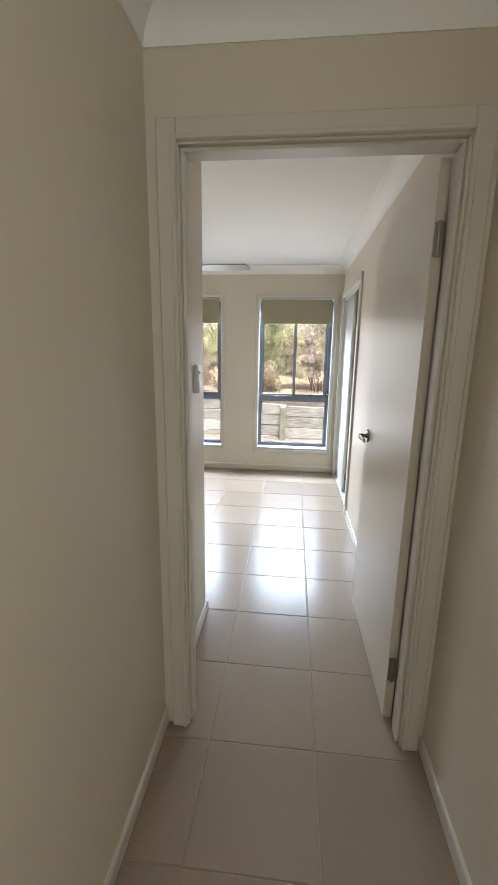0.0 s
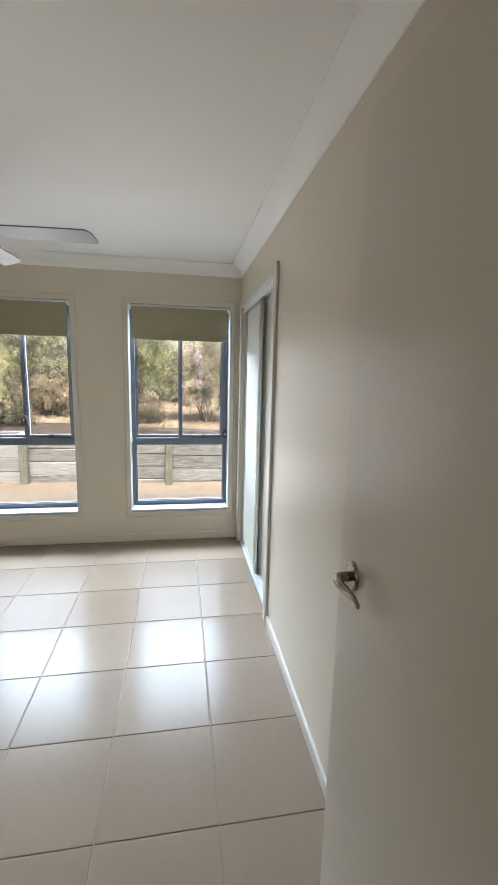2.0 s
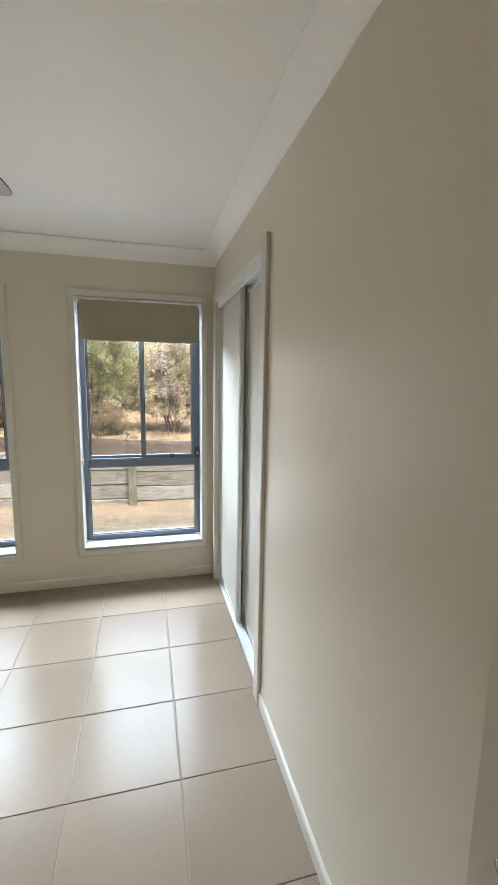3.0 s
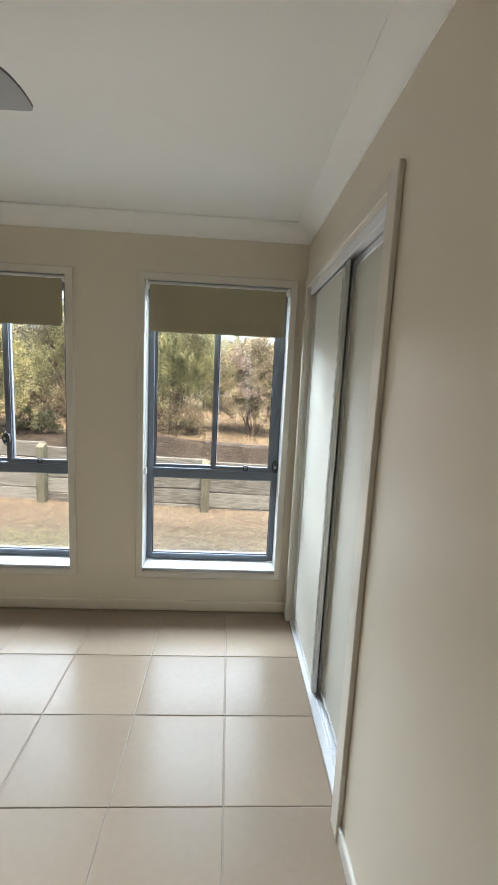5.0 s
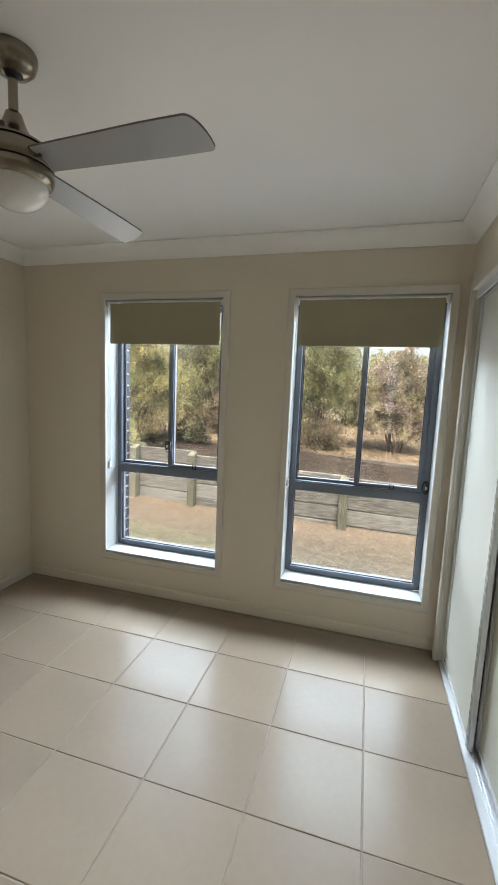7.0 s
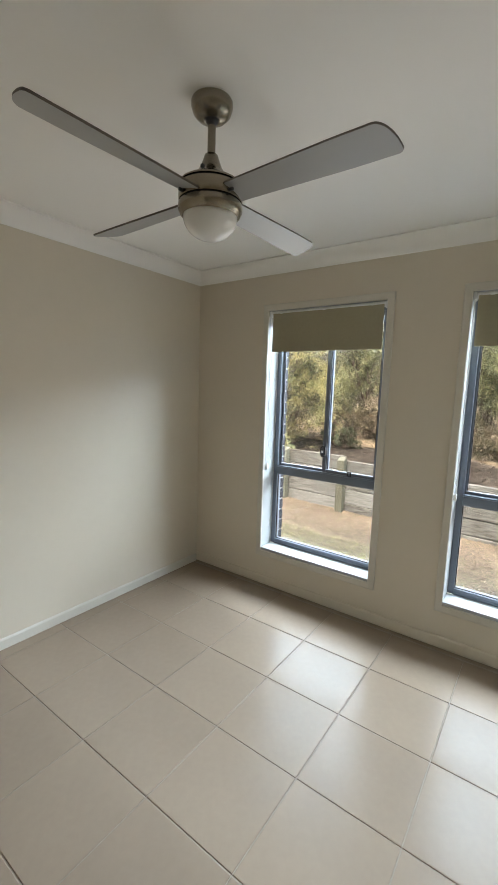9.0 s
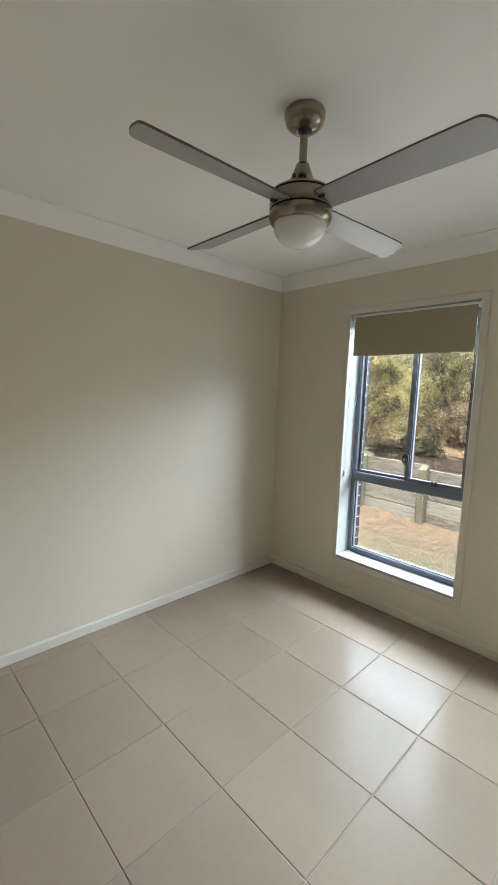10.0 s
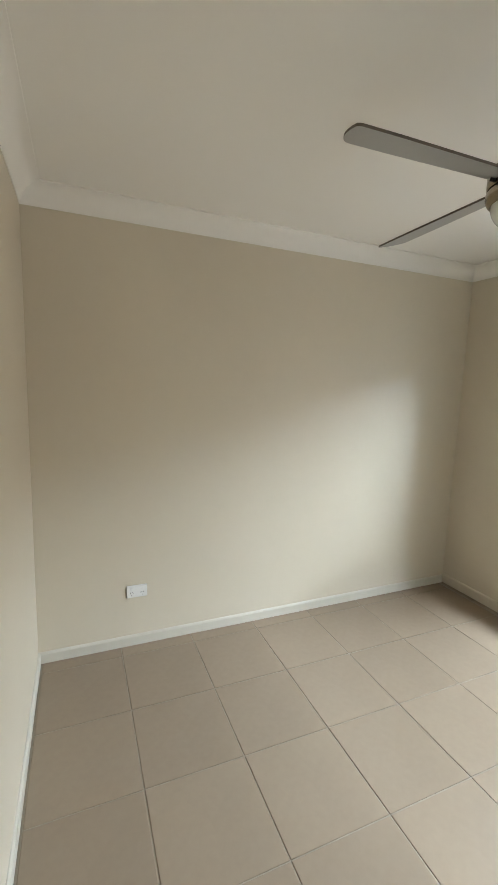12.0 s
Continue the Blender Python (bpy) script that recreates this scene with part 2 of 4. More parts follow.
def part(name, bm, material, parent=None, label="", smooth=False, at=None):
    ob = new(name, finish(bm, name, material, smooth))
    if parent is not None:
        ob.parent = parent
    if at is not None:
        ob.location = at
    return tagged(ob, label=label)


def structure(name, bm, material, smooth=False):
    return tagged(part(name, bm, material, smooth=smooth), kind="structure")


def thing(name, at, label, category, group="", kind="", turn=0):
    ob = new(name)
    ob.empty_display_size = 0.05
    ob.location, ob.rotation_euler = at, (0, 0, radians(turn))
    return tagged(ob, label, category, group, kind)


def box(x0, x1, y0, y1, z0, z1, bevel=0.0, bm=None, seg=1):
    out = bmesh.new()
    v = [out.verts.new((x, y, z)) for z in (z0, z1) for y in (y0, y1) for x in (x0, x1)]
    for f in ((0, 1, 3, 2), (4, 6, 7, 5), (0, 4, 5, 1), (2, 3, 7, 6), (0, 2, 6, 4), (1, 5, 7, 3)):
        out.faces.new([v[i] for i in f])
    if bevel:
        bmesh.ops.bevel(out, geom=out.edges[:], offset=bevel, segments=seg, affect="EDGES")
    if bm is None:
        return out
    return join(bm, out)


def join(bm, other):
    table = {v: bm.verts.new(v.co) for v in other.verts}
    for f in other.faces:
        bm.faces.new([table[v] for v in f.verts])
    other.free()
    return bm


def lathe(profile, steps=40, axis="z", centre=(0, 0, 0)):
    """A turned body from (radius, height) pairs."""
    bm = bmesh.new()
    rings = []
    for r, h in profile:
        if r < 1e-5:
            rings.append([bm.verts.new((0, 0, h))])
        else:
            rings.append([bm.verts.new((r * math.cos(2 * math.pi * k / steps), r * math.sin(2 * math.pi * k / steps), h)) for k in range(steps)])
    for a, b in zip(rings, rings[1:]):
        for k in range(steps):
            q = (k + 1) % steps
            if len(a) == 1:
                bm.faces.new([a[0], b[k], b[q]])
            elif len(b) == 1:
                bm.faces.new([a[k], a[q], b[0]])
            else:
                bm.faces.new([a[k], a[q], b[q], b[k]])
    if axis == "x":
        bm.transform(Matrix.Rotation(radians(90), 4, "Y"))
    if axis == "y":
        bm.transform(Matrix.Rotation(radians(-90), 4, "X"))
    bm.transform(Matrix.Translation(centre))
    return bm


def tube(points, radii, sides=10):
    """A round bar through points, with end caps."""
    bm = bmesh.new()
    pts = [Vector(p) for p in points]
    rings = []
    side = None
    for k, p in enumerate(pts):
        d = (pts[min(k + 1, len(pts) - 1)] - pts[max(k - 1, 0)]).normalized()
        if side is None:
            side = d.cross(Vector((0.13, 0.21, 1)) if abs(d.z) < 0.9 else Vector((1, 0.1, 0))).normalized()
        side = (side - d * side.dot(d)).normalized()
        up = d.cross(side)
        r = radii[k] if isinstance(radii, (list, tuple)) else radii
        ra, rb = r if isinstance(r, tuple) else (r, r)
        rings.append([bm.verts.new(p + side * math.cos(2 * math.pi * j / sides) * ra + up * math.sin(2 * math.pi * j / sides) * rb) for j in range(sides)])
    for a, b in zip(rings, rings[1:]):
        for j in range(sides):
            bm.faces.new([a[j], a[(j + 1) % sides], b[(j + 1) % sides], b[j]])
    bm.faces.new(rings[0][::-1])
    bm.faces.new(rings[-1])
    return bm


def extrude(profile, start, end, out, up=(0, 0, 1), mitre=(0, 0)):
    """A moulding: (out, up) pairs swept from start to end; out is the direction that it stands proud in.
    mitre: 1 at an outer corner, -1 at an inner one, 0 square."""
    bm = bmesh.new()
    s, e, o, u = Vector(start), Vector(end), Vector(out), Vector(up)
    d = (e - s).normalized()
    a = [bm.verts.new(s + o * p + u * q - d * p * mitre[0]) for p, q in profile]
    b = [bm.verts.new(e + o * p + u * q + d * p * mitre[1]) for p, q in profile]
    for k in range(len(profile)):
        j = (k + 1) % len(profile)
        bm.faces.new([a[k], a[j], b[j], b[k]])
    bm.faces.new(a[::-1])
    bm.faces.new(b)
    return bm


# ---- the plan, in metres ----
XL, XR = -2.493, 0.390      # side walls of the room
YN, YS = 0.443, -2.418      # window wall, near wall
XH = -0.580                 # end of the near wall, and left wall of the passage
XHR = 0.400                 # right wall of the passage outside the door
DY0, DY1 = -3.140, -3.030   # door wall
YE = -6.4                   # end of the passage
CZ = 2.362                  # ceiling
RX0, RX1 = -0.543, 0.296    # right window's opening
LX0, LX1 = -1.826, -0.987   # left window's opening
WZ0, WZ1 = 0.292, 2.032
DOX0, DOX1 = -0.489, 0.318  # doorway between the linings
DOZ = 2.034
RY0, RY1, RZ = -0.846, 0.348, 2.022  # wardrobe opening

# ---- walls, ceiling ----
bm = box(XL - 0.1, LX0 - 0.018, YN, YN + 0.19, 0, 2.55)
box(LX1 + 0.018, RX0 - 0.018, YN, YN + 0.19, 0, 2.55, bm=bm)
box(RX1 + 0.018, XR + 0.8, YN, YN + 0.19, 0, 2.55, bm=bm)
for a, b in ((LX0, LX1), (RX0, RX1)):
    box(a - 0.018, b + 0.018, YN, YN + 0.19, 0, WZ0 - 0.021, bm=bm)
    box(a - 0.018, b + 0.018, YN, YN + 0.19, WZ1 + 0.018, 2.55, bm=bm)
structure("wall_north", bm, PAINT)
structure("wall_west", box(XL - 0.1, XL, YS - 0.1, YN, 0, 2.55), PAINT)
structure("wall_south", box(XL, XH, YS - 0.1, YS, 0, 2.55), PAINT)
structure("wall_passage_west", box(XH - 0.1, XH, DY1, YS - 0.1, 0, 2.55), PAINT)
bm = box(XR, XR + 0.1, DY1, RY0 - 0.02, 0, 2.55)
box(XR, XR + 0.1, RY0 - 0.02, RY1 + 0.02, RZ + 0.02, 2.55, bm=bm)
box(XR, XR + 0.1, RY1 + 0.02, YN, 0, 2.55, bm=bm)
structure("wall_east", bm, PAINT)
bm = box(XH - 0.1, DOX0 - 0.02, DY0, DY1, 0, 2.55)
box(DOX1 + 0.02, XHR + 0.1, DY0, DY1, 0, 2.55, bm=bm)
box(DOX0 - 0.02, DOX1 + 0.02, DY0, DY1, DOZ + 0.02, 2.55, bm=bm)
structure("wall_door", bm, PAINT)
structure("wall_hall_west", box(XH - 0.107, XH - 0.007, YE, DY0, 0, 2.55), HALLPAINT)
structure("wall_hall_east", box(XHR, XHR + 0.1, YE, DY0, 0, 2.55), HALLPAINT)
structure("wall_hall_end", box(XH - 0.107, XHR + 0.1, YE - 0.1, YE, 0, 2.55), HALLPAINT)
structure("wall_wardrobe_back", box(XR + 0.7, XR + 0.8, RY0 - 0.1, YN, 0, 2.55), PAINT)
structure("wall_wardrobe_side", box(XR + 0.1, XR + 0.8, RY0 - 0.12, RY0 - 0.02, 0, 2.55), PAINT)
structure("ceiling", box(XL - 0.1, XR + 0.8, YE - 0.1, YN + 0.19, CZ, 2.5), CEIL)
# unseen slab with an eave, added to block the sky's light
structure("roof", box(XL - 0.5, XR + 1.2, YE - 0.5, YN + 0.72, 2.551, 2.70), PALE)

# ---- cove cornice ----
D, P = 0.088, 0.090
cove = [(0.0, 0.0), (0.0, D), (P, D), (P, D - 0.007)]
for k in range(9):
    a = radians(90 * k / 8)
    cove.append((P - (P - 0.004) * math.sin(a), D - 0.007 - (D - 0.011) * (1 - math.cos(a))))
cove.append((0.004, 0.0))


def cornice(start, end, out, mitre=(-1, -1)):
    z = CZ - D
    return extrude(cove, (*start, z), (*end, z), (*out, 0), mitre=mitre)


bm = cornice((XL, YN), (XR, YN), (0, -1))
for a, b, o, m in (((XL, YS), (XL, YN), (1, 0), (-1, -1)), ((XR, YN), (XR, DY1), (-1, 0), (-1, -1)), ((XL, YS), (XH, YS), (0, 1), (-1, 1)),
                   ((XH, YS), (XH, DY1), (1, 0), (1, -1)), ((XH, DY1), (XR, DY1), (0, 1), (-1, -1)), ((XH - 0.007, YE), (XH - 0.007, DY0), (1, 0), (0, -1)),
                   ((XHR, YE), (XHR, DY0), (-1, 0), (0, -1)), ((XH - 0.007, DY0), (XHR, DY0), (0, -1), (-1, -1))):
    join(bm, cornice(a, b, o, m))
structure("cornice", bm, CEIL, smooth=True)

# ---- skirting ----
skirt = [(0, 0), (0.012, 0), (0.012, 0.050), (0.009, 0.056), (0.004, 0.060), (0, 0.060)]


def skirting(start, end, out):
    return tagged(part("baseboard", extrude(skirt, (*start, 0.0), (*end, 0.0), (*out, 0)), SKIRT), kind="structure")


tagged(part("baseboard", extrude(skirt, (XL, YN, 0.014), (XR, YN, 0.014), (0, -1, 0)), PAINT), kind="structure")
# strip coloured as the shade beneath the raised skirting
structure("trim", box(XL + 0.012, XR - 0.001, 0.414, YN - 0.001, -0.0025, -0.0008), FOOT_SHADE)
skirting((XL, YS), (XL, YN - 0.012), (1, 0))
skirting((XL + 0.012, YS), (XH + 0.012, YS), (0, 1))
skirting((XH, YS), (XH, DY1), (1, 0))
skirting((XR, RY0 - 0.066), (XR, DY1), (-1, 0))
skirting((XH - 0.007, YE), (XH - 0.007, DY0), (1, 0))
skirting((XHR, YE), (XHR, DY0), (-1, 0))


# ---- window openings, frames ----
def window_unit(name, x0, x1, latch_x, latch_z, lock_x):
    cx = (x0 + x1) / 2
    w = thing(name, (cx, YN, WZ0), "tall grey aluminium window with a sliding upper half and a fixed lower pane", "window", "bedroom windows", "structure")
    h = (x1 - x0) / 2
    H = WZ1 - WZ0
    bm = box(-h - 0.018, -h, -0.004, 0.132, -0.018, H + 0.018)
    box(h, h + 0.018, -0.004, 0.132, -0.018, H + 0.018, bm=bm)
    box(-h, h, -0.004, 0.132, H, H + 0.018, bm=bm)
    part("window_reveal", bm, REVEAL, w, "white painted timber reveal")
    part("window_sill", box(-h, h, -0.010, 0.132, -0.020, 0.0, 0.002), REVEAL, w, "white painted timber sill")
    A = 0.043
    mould = [(0, 0), (0, 0.011), (0.004, 0.015), (A - 0.006, 0.016), (A, 0.012), (A, 0)]
    za, zb = -0.021, H - 0.002
    xa, xb = -h + 0.002, h - 0.002
    for a, b, out in (((xa, 0, za), (xa, 0, zb), (-1, 0, 0)), ((xb, 0, za), (xb, 0, zb), (1, 0, 0)), ((xa, 0, zb), (xb, 0, zb), (0, 0, 1)), ((xa, 0, za), (xb, 0, za), (0, 0, -1))):
        part("architrave", extrude(mould, a, b, out, (0, -1, 0), (1, 1)), TRIM, w, "off-white painted window architrave")
    y0, y1 = 0.134, 0.190
    F = 0.034
    z_mid0, z_mid1 = 0.553, 0.618
    part("frame_jamb", box(-h, -h + F, y0, y1, 0, H, 0.002), ALU, w)
    part("frame_jamb", box(h - F, h, y0, y1, 0, H, 0.002), ALU, w)
    part("frame_head", box(-h + F, h - F, y0, y1, H - F, H, 0.002), ALU, w)
    bm = box(-h + F, h - F, y0, y1, 0, 0.036, 0.002)
    box(-h + F, h - F, y0 - 0.006, y0, 0, 0.012, bm=bm)
    part("frame_sill", bm, ALU, w)
    bm = box(-h + F, h - F, y0 - 0.004, y1, z_mid0, z_mid1, 0.002)
    box(-h + F, h - F, y0 - 0.010, y0 - 0.004, z_mid1 - 0.014, z_mid1 - 0.008, bm=bm)
    part("transom", bm, ALU, w)
    # fixed upper sash and sliding sash
    for a, b, yy, nm, S in ((-h + F - 0.010, 0.020, y0 + 0.030, "fixed_sash", 0.022), (-0.016, h - F, y0 + 0.004, "sliding_sash", 0.028)):
        z0, z1 = z_mid1, H - F
        bm = box(a, a + S, yy, yy + 0.022, z0, z1, 0.002)
        box(b - S, b, yy, yy + 0.022, z0, z1, 0.002, bm=bm)
        box(a + S, b - S, yy, yy + 0.022, z0, z0 + S * 0.8, 0.002, bm=bm)
        box(a + S, b - S, yy, yy + 0.022, z1 - S, z1, 0.002, bm=bm)
        sash = part(nm, bm, ALU, w)
        p = part("pane", box(a + S - 0.004, b - S + 0.004, yy + 0.009, yy + 0.013, z0 + S * 0.8 - 0.004, z1 - S + 0.004), GLASS, sash, "clear window glass")
        p.visible_shadow = False
        bm = box(a + S, a + S + 0.004, yy + 0.003, yy + 0.009, z0 + 0.02, z1 - S)
        box(b - S - 0.004, b - S, yy + 0.003, yy + 0.009, z0 + 0.02, z1 - S, bm=bm)
        part("gasket", bm, BLACK, sash, "black rubber glazing gasket")
    p = part("pane", box(-h + F - 0.003, h - F + 0.003, y0 + 0.026, y0 + 0.031, 0.033, z_mid0 + 0.003), GLASS, w, "clear window glass")
    p.visible_shadow = False
    bm = box(-h + F, -h + F + 0.005, y0 + 0.015, y0 + 0.026, 0.036, z_mid0)
    box(h - F - 0.005, h - F, y0 + 0.015, y0 + 0.026, 0.036, z_mid0, bm=bm)
    box(-h + F + 0.005, h - F - 0.005, y0 + 0.015, y0 + 0.026, 0.036, 0.040, bm=bm)
    box(-h + F + 0.005, h - F - 0.005, y0 + 0.015, y0 + 0.026, z_mid0 - 0.004, z_mid0, bm=bm)
    part("gasket", bm, BLACK, w, "black rubber glazing gasket")
    lx, lz = latch_x - cx, latch_z - WZ0
    ring = [(0.019 * math.cos(2 * math.pi * k / 20), 0.0, 0.037 * math.sin(2 * math.pi * k / 20)) for k in range(20)]
    bm = bmesh.new()
    loops = []
    for x, _, z in ring:
        d = Vector((x, 0, z)).normalized()
        loops.append([bm.verts.new(Vector((x, -0.004 + 0.008 * a, z)) + d * b) for a, b in ((-1, -0.004), (-1, 0.003), (1, 0.005), (1, -0.006))])
    for k in range(20):
        a, b = loops[k], loops[(k + 1) % 20]
        for q in range(4):
            bm.faces.new([a[q], a[(q + 1) % 4], b[(q + 1) % 4], b[q]])
    latch = part("latch", bm, BLACK, w, "black oval crescent window latch", smooth=True, at=(lx, y0 - 0.004, lz))
    part("lever", tube([(0.002, -0.004, -0.024), (0.004, -0.016, -0.008), (0.004, -0.018, 0.010), (0.001, -0.006, 0.026)], [0.005, 0.006, 0.006, 0.004], 8), BLACK, latch, smooth=True)
    part("thumb_piece", box(-0.006, 0.006, -0.026, -0.016, -0.009, 0.009, 0.002), ROBEAL, latch, "small grey thumb piece")
    kx = lock_x - cx
    za = z_mid1 + 0.001
    bm = box(kx - 0.015, kx + 0.015, y0 - 0.012, y0 - 0.002, za + 0.026, za + 0.032)
    box(kx - 0.015, kx - 0.009, y0 - 0.012, y0 - 0.002, za, za + 0.026, bm=bm)
    box(kx + 0.009, kx + 0.015, y0 - 0.012, y0 - 0.002, za, za + 0.026, bm=bm)
    box(kx - 0.009, kx + 0.009, y0 - 0.012, y0 - 0.002, za, za + 0.005, bm=bm)
    part("sash_lock", bm, BLACK, w, "small black sash lock")
    return w


window_unit("window_1", RX0, RX1, 0.278, 0.942, 0.086)
window_unit("window_2", LX0, LX1, -1.415, 1.060, -1.212)


# ---- roller blinds ----
def roller_blind(x0, x1):
    cx = (x0 + x1) / 2
    t = thing("roller_blind", (cx, YN + 0.030, WZ1), "olive-beige fabric roller blind drawn down a quarter, in a window reveal", "blind", "bedroom roller blinds")
    h = (x1 - x0) / 2
    part("roller", lathe([(0, -h + 0.020), (0.017, -h + 0.020), (0.017, h - 0.020), (0, h - 0.020)], 24, "x", (0, -0.004, -0.020)), WHITE, t, "pale roller tube", smooth=True)
    bm = bmesh.new()
    rows = [(-0.0215, -0.022), (-0.0205, -0.030), (-0.0185, -0.06), (-0.018, -0.12), (-0.0185, -0.2), (-0.018, -0.262)]
    w = h - 0.026
    cols = 12
    grid = [[[bm.verts.new((-w + 2 * w * c / cols, y + s + 0.0010 * math.sin(c * 1.3 + k), z)) for c in range(cols + 1)] for k, (y, z) in enumerate(rows)] for s in (0.0, 0.0012)]
    for g in grid:
        for k in range(len(rows) - 1):
            for c in range(cols):
                bm.faces.new([g[k][c], g[k][c + 1], g[k + 1][c + 1], g[k + 1][c]])
    part("fabric", bm, FABRIC, t, smooth=True)
    part("bottom_bar", box(-w, w, -0.024, -0.012, -0.285, -0.258, 0.004, seg=2), FABRIC, t, "fabric-wrapped bottom bar")
    for s in (-1, 1):
        bm = box(s * (h - 0.010) - 0.008, s * (h - 0.010) + 0.008, -0.026, 0.016, -0.046, -0.002, 0.004, seg=2)
        part("bracket", bm, WHITE, t, "white plastic blind bracket")
    pts = [(-h + 0.008, -0.014, -0.03), (-h + 0.008, -0.012, -0.6), (-h + 0.007, -0.008, -1.12), (-h + 0.008, 0.004, -1.135), (-h + 0.007, 0.010, -1.12), (-h + 0.008, 0.008, -0.6), (-h + 0.008, 0.006, -0.03)]
    part("chain", tube(pts, 0.0016, 5), WHITE, t, "thin white bead chain")
    bm = box(-h, -h + 0.014, -0.012, 0.012, -1.145, -1.100, 0.004, seg=2)
    part("chain_guide", bm, WHITE, t, "white plastic chain guide")
    return t


roller_blind(RX0, RX1)
roller_blind(LX0, LX1)

# ---- doorway, architraves, leaf ----
d = thing("door_1", (0.306, DY1 - 0.002, 0.0), "flush painted internal door standing wide open against the passage wall", "door", kind="structure")
dx, dy = 0.306, DY1 - 0.002


def dbox(x0, x1, y0, y1, z0, z1, bevel=0.002):
    return box(x0 - dx, x1 - dx, y0 - dy, y1 - dy, z0, z1, bevel)


for nm, b in (("lining", dbox(DOX0 - 0.019, DOX0, DY0 - 0.003, DY1 + 0.003, 0, DOZ)), ("lining", dbox(DOX1, DOX1 + 0.019, DY0 - 0.003, DY1 + 0.003, 0, DOZ)),
              ("lining", dbox(DOX0 - 0.019, DOX1 + 0.019, DY0 - 0.003, DY1 + 0.003, DOZ, DOZ + 0.019)),
              ("door_stop", dbox(DOX0, DOX0 + 0.011, DY0 + 0.018, DY1 - 0.040, 0, DOZ - 0.011)), ("door_stop", dbox(DOX1 - 0.011, DOX1, DY0 + 0.018, DY1 - 0.040, 0, DOZ - 0.011)),
              ("door_stop", dbox(DOX0, DOX1, DY0 + 0.018, DY1 - 0.040, DOZ - 0.011, DOZ))):
    part(nm, b, TRIM, d, "off-white painted door frame")
AW = 0.058
for side, ya, yb in (("hall", DY0 - 0.016, DY0 - 0.0), ("room", DY1, DY1 + 0.014)):
    for x0, x1, z0, z1 in ((DOX0 - 0.006 - AW, DOX0 - 0.006, 0, DOZ + 0.006 + AW), (DOX1 + 0.006, DOX1 + 0.006 + AW, 0, DOZ + 0.006 + AW), (DOX0 - 0.006, DOX1 + 0.006, DOZ + 0.006, DOZ + 0.006 + AW)):
        part("architrave", dbox(x0, x1, ya, yb, z0, z1, 0.003), TRIM, d, "off-white painted door architrave")
    yc, yd = (ya - 0.005, ya - 0.0) if side == "hall" else (yb, yb + 0.005)
    for x0, x1, z0, z1 in ((DOX0 - 0.020, DOX0 - 0.007, 0, DOZ + 0.020), (DOX1 + 0.007, DOX1 + 0.020, 0, DOZ + 0.020), (DOX0 - 0.007, DOX1 + 0.007, DOZ + 0.007, DOZ + 0.020)):
        part("bead", dbox(x0, x1, yc, yd, z0, z1, 0.0022), TRIM, d, "off-white painted architrave bead")
leaf = part("door_leaf", box(-0.017, 0.017, 0.002, 0.801, 0.008, 2.026, 0.0015), DOORP, d, "smooth off-white painted door leaf", at=(-0.008, 0.006, 0))
leaf.rotation_euler = (0, 0, radians(1.0))
for z in (0.24, 1.02 - 0.0, 1.80):
    if z == 1.02:
        continue
    bm = lathe([(0, -0.052), (0.0065, -0.052), (0.0065, 0.052), (0, 0.052)], 12)
    bm.transform(Matrix.Translation((-0.002, -0.006, z)))
    box(-0.015, 0.010, -0.0015, 0.0020, z - 0.05, z + 0.05, bm=bm)
    box(-0.004, 0.010, -0.010, -0.0072, z - 0.05, z + 0.05, bm=bm)
    part("hinge", bm, ZINC, leaf, "dull steel butt hinge", smooth=True)
hy, hz = 0.724, 1.027
for s in (-1, 1):
    fx = -0.017 if s < 0 else 0.017
    bm = lathe([(0, 0), (0.029, 0), (0.029, 0.005), (0.026, 0.009), (0, 0.010)], 32, "x")
    bm.transform(Matrix.Scale(s, 4, (1, 0, 0)))
    bm.transform(Matrix.Diagonal((1, 1, 1.22, 1)))
    bm.transform(Matrix.Translation((fx, hy, hz)))
    handle = part("door_handle", bm, SATIN, leaf, "satin metal lever handle on an oval rose", smooth=True)
    pts = [(0.008, 0, 0), (0.026, 0, 0), (0.038, -0.003, 0), (0.044, -0.013, 0.000), (0.045, -0.034, -0.002), (0.041, -0.060, -0.004), (0.040, -0.088, -0.004), (0.043, -0.110, -0.003), (0.046, -0.120, -0.002)]
    rad = [0.0115, 0.0115, 0.012, 0.012, (0.010, 0.011), (0.0085, 0.0125), (0.0075, 0.0135), (0.006, 0.012), (0.003, 0.006)]
    if s > 0:
        pts = [(min(x, 0.045), y, z) for x, y, z in pts]
    bm = tube([(fx + s * x, hy + y, hz + z) for x, y, z in pts], rad, 14)
    part("lever", bm, SATIN, leaf, smooth=True)

# ---- wardrobe ----
w = thing("wardrobe", (XR, RY0, 0.0), "built-in wardrobe with two pale sliding doors in aluminium frames, closed", "wardrobe")
WY = RY1 - RY0


def wbox(x0, x1, y0, y1, z0, z1, bevel=0.0015):
    return box(x0, x1, y0, y1, z0, z1, bevel)


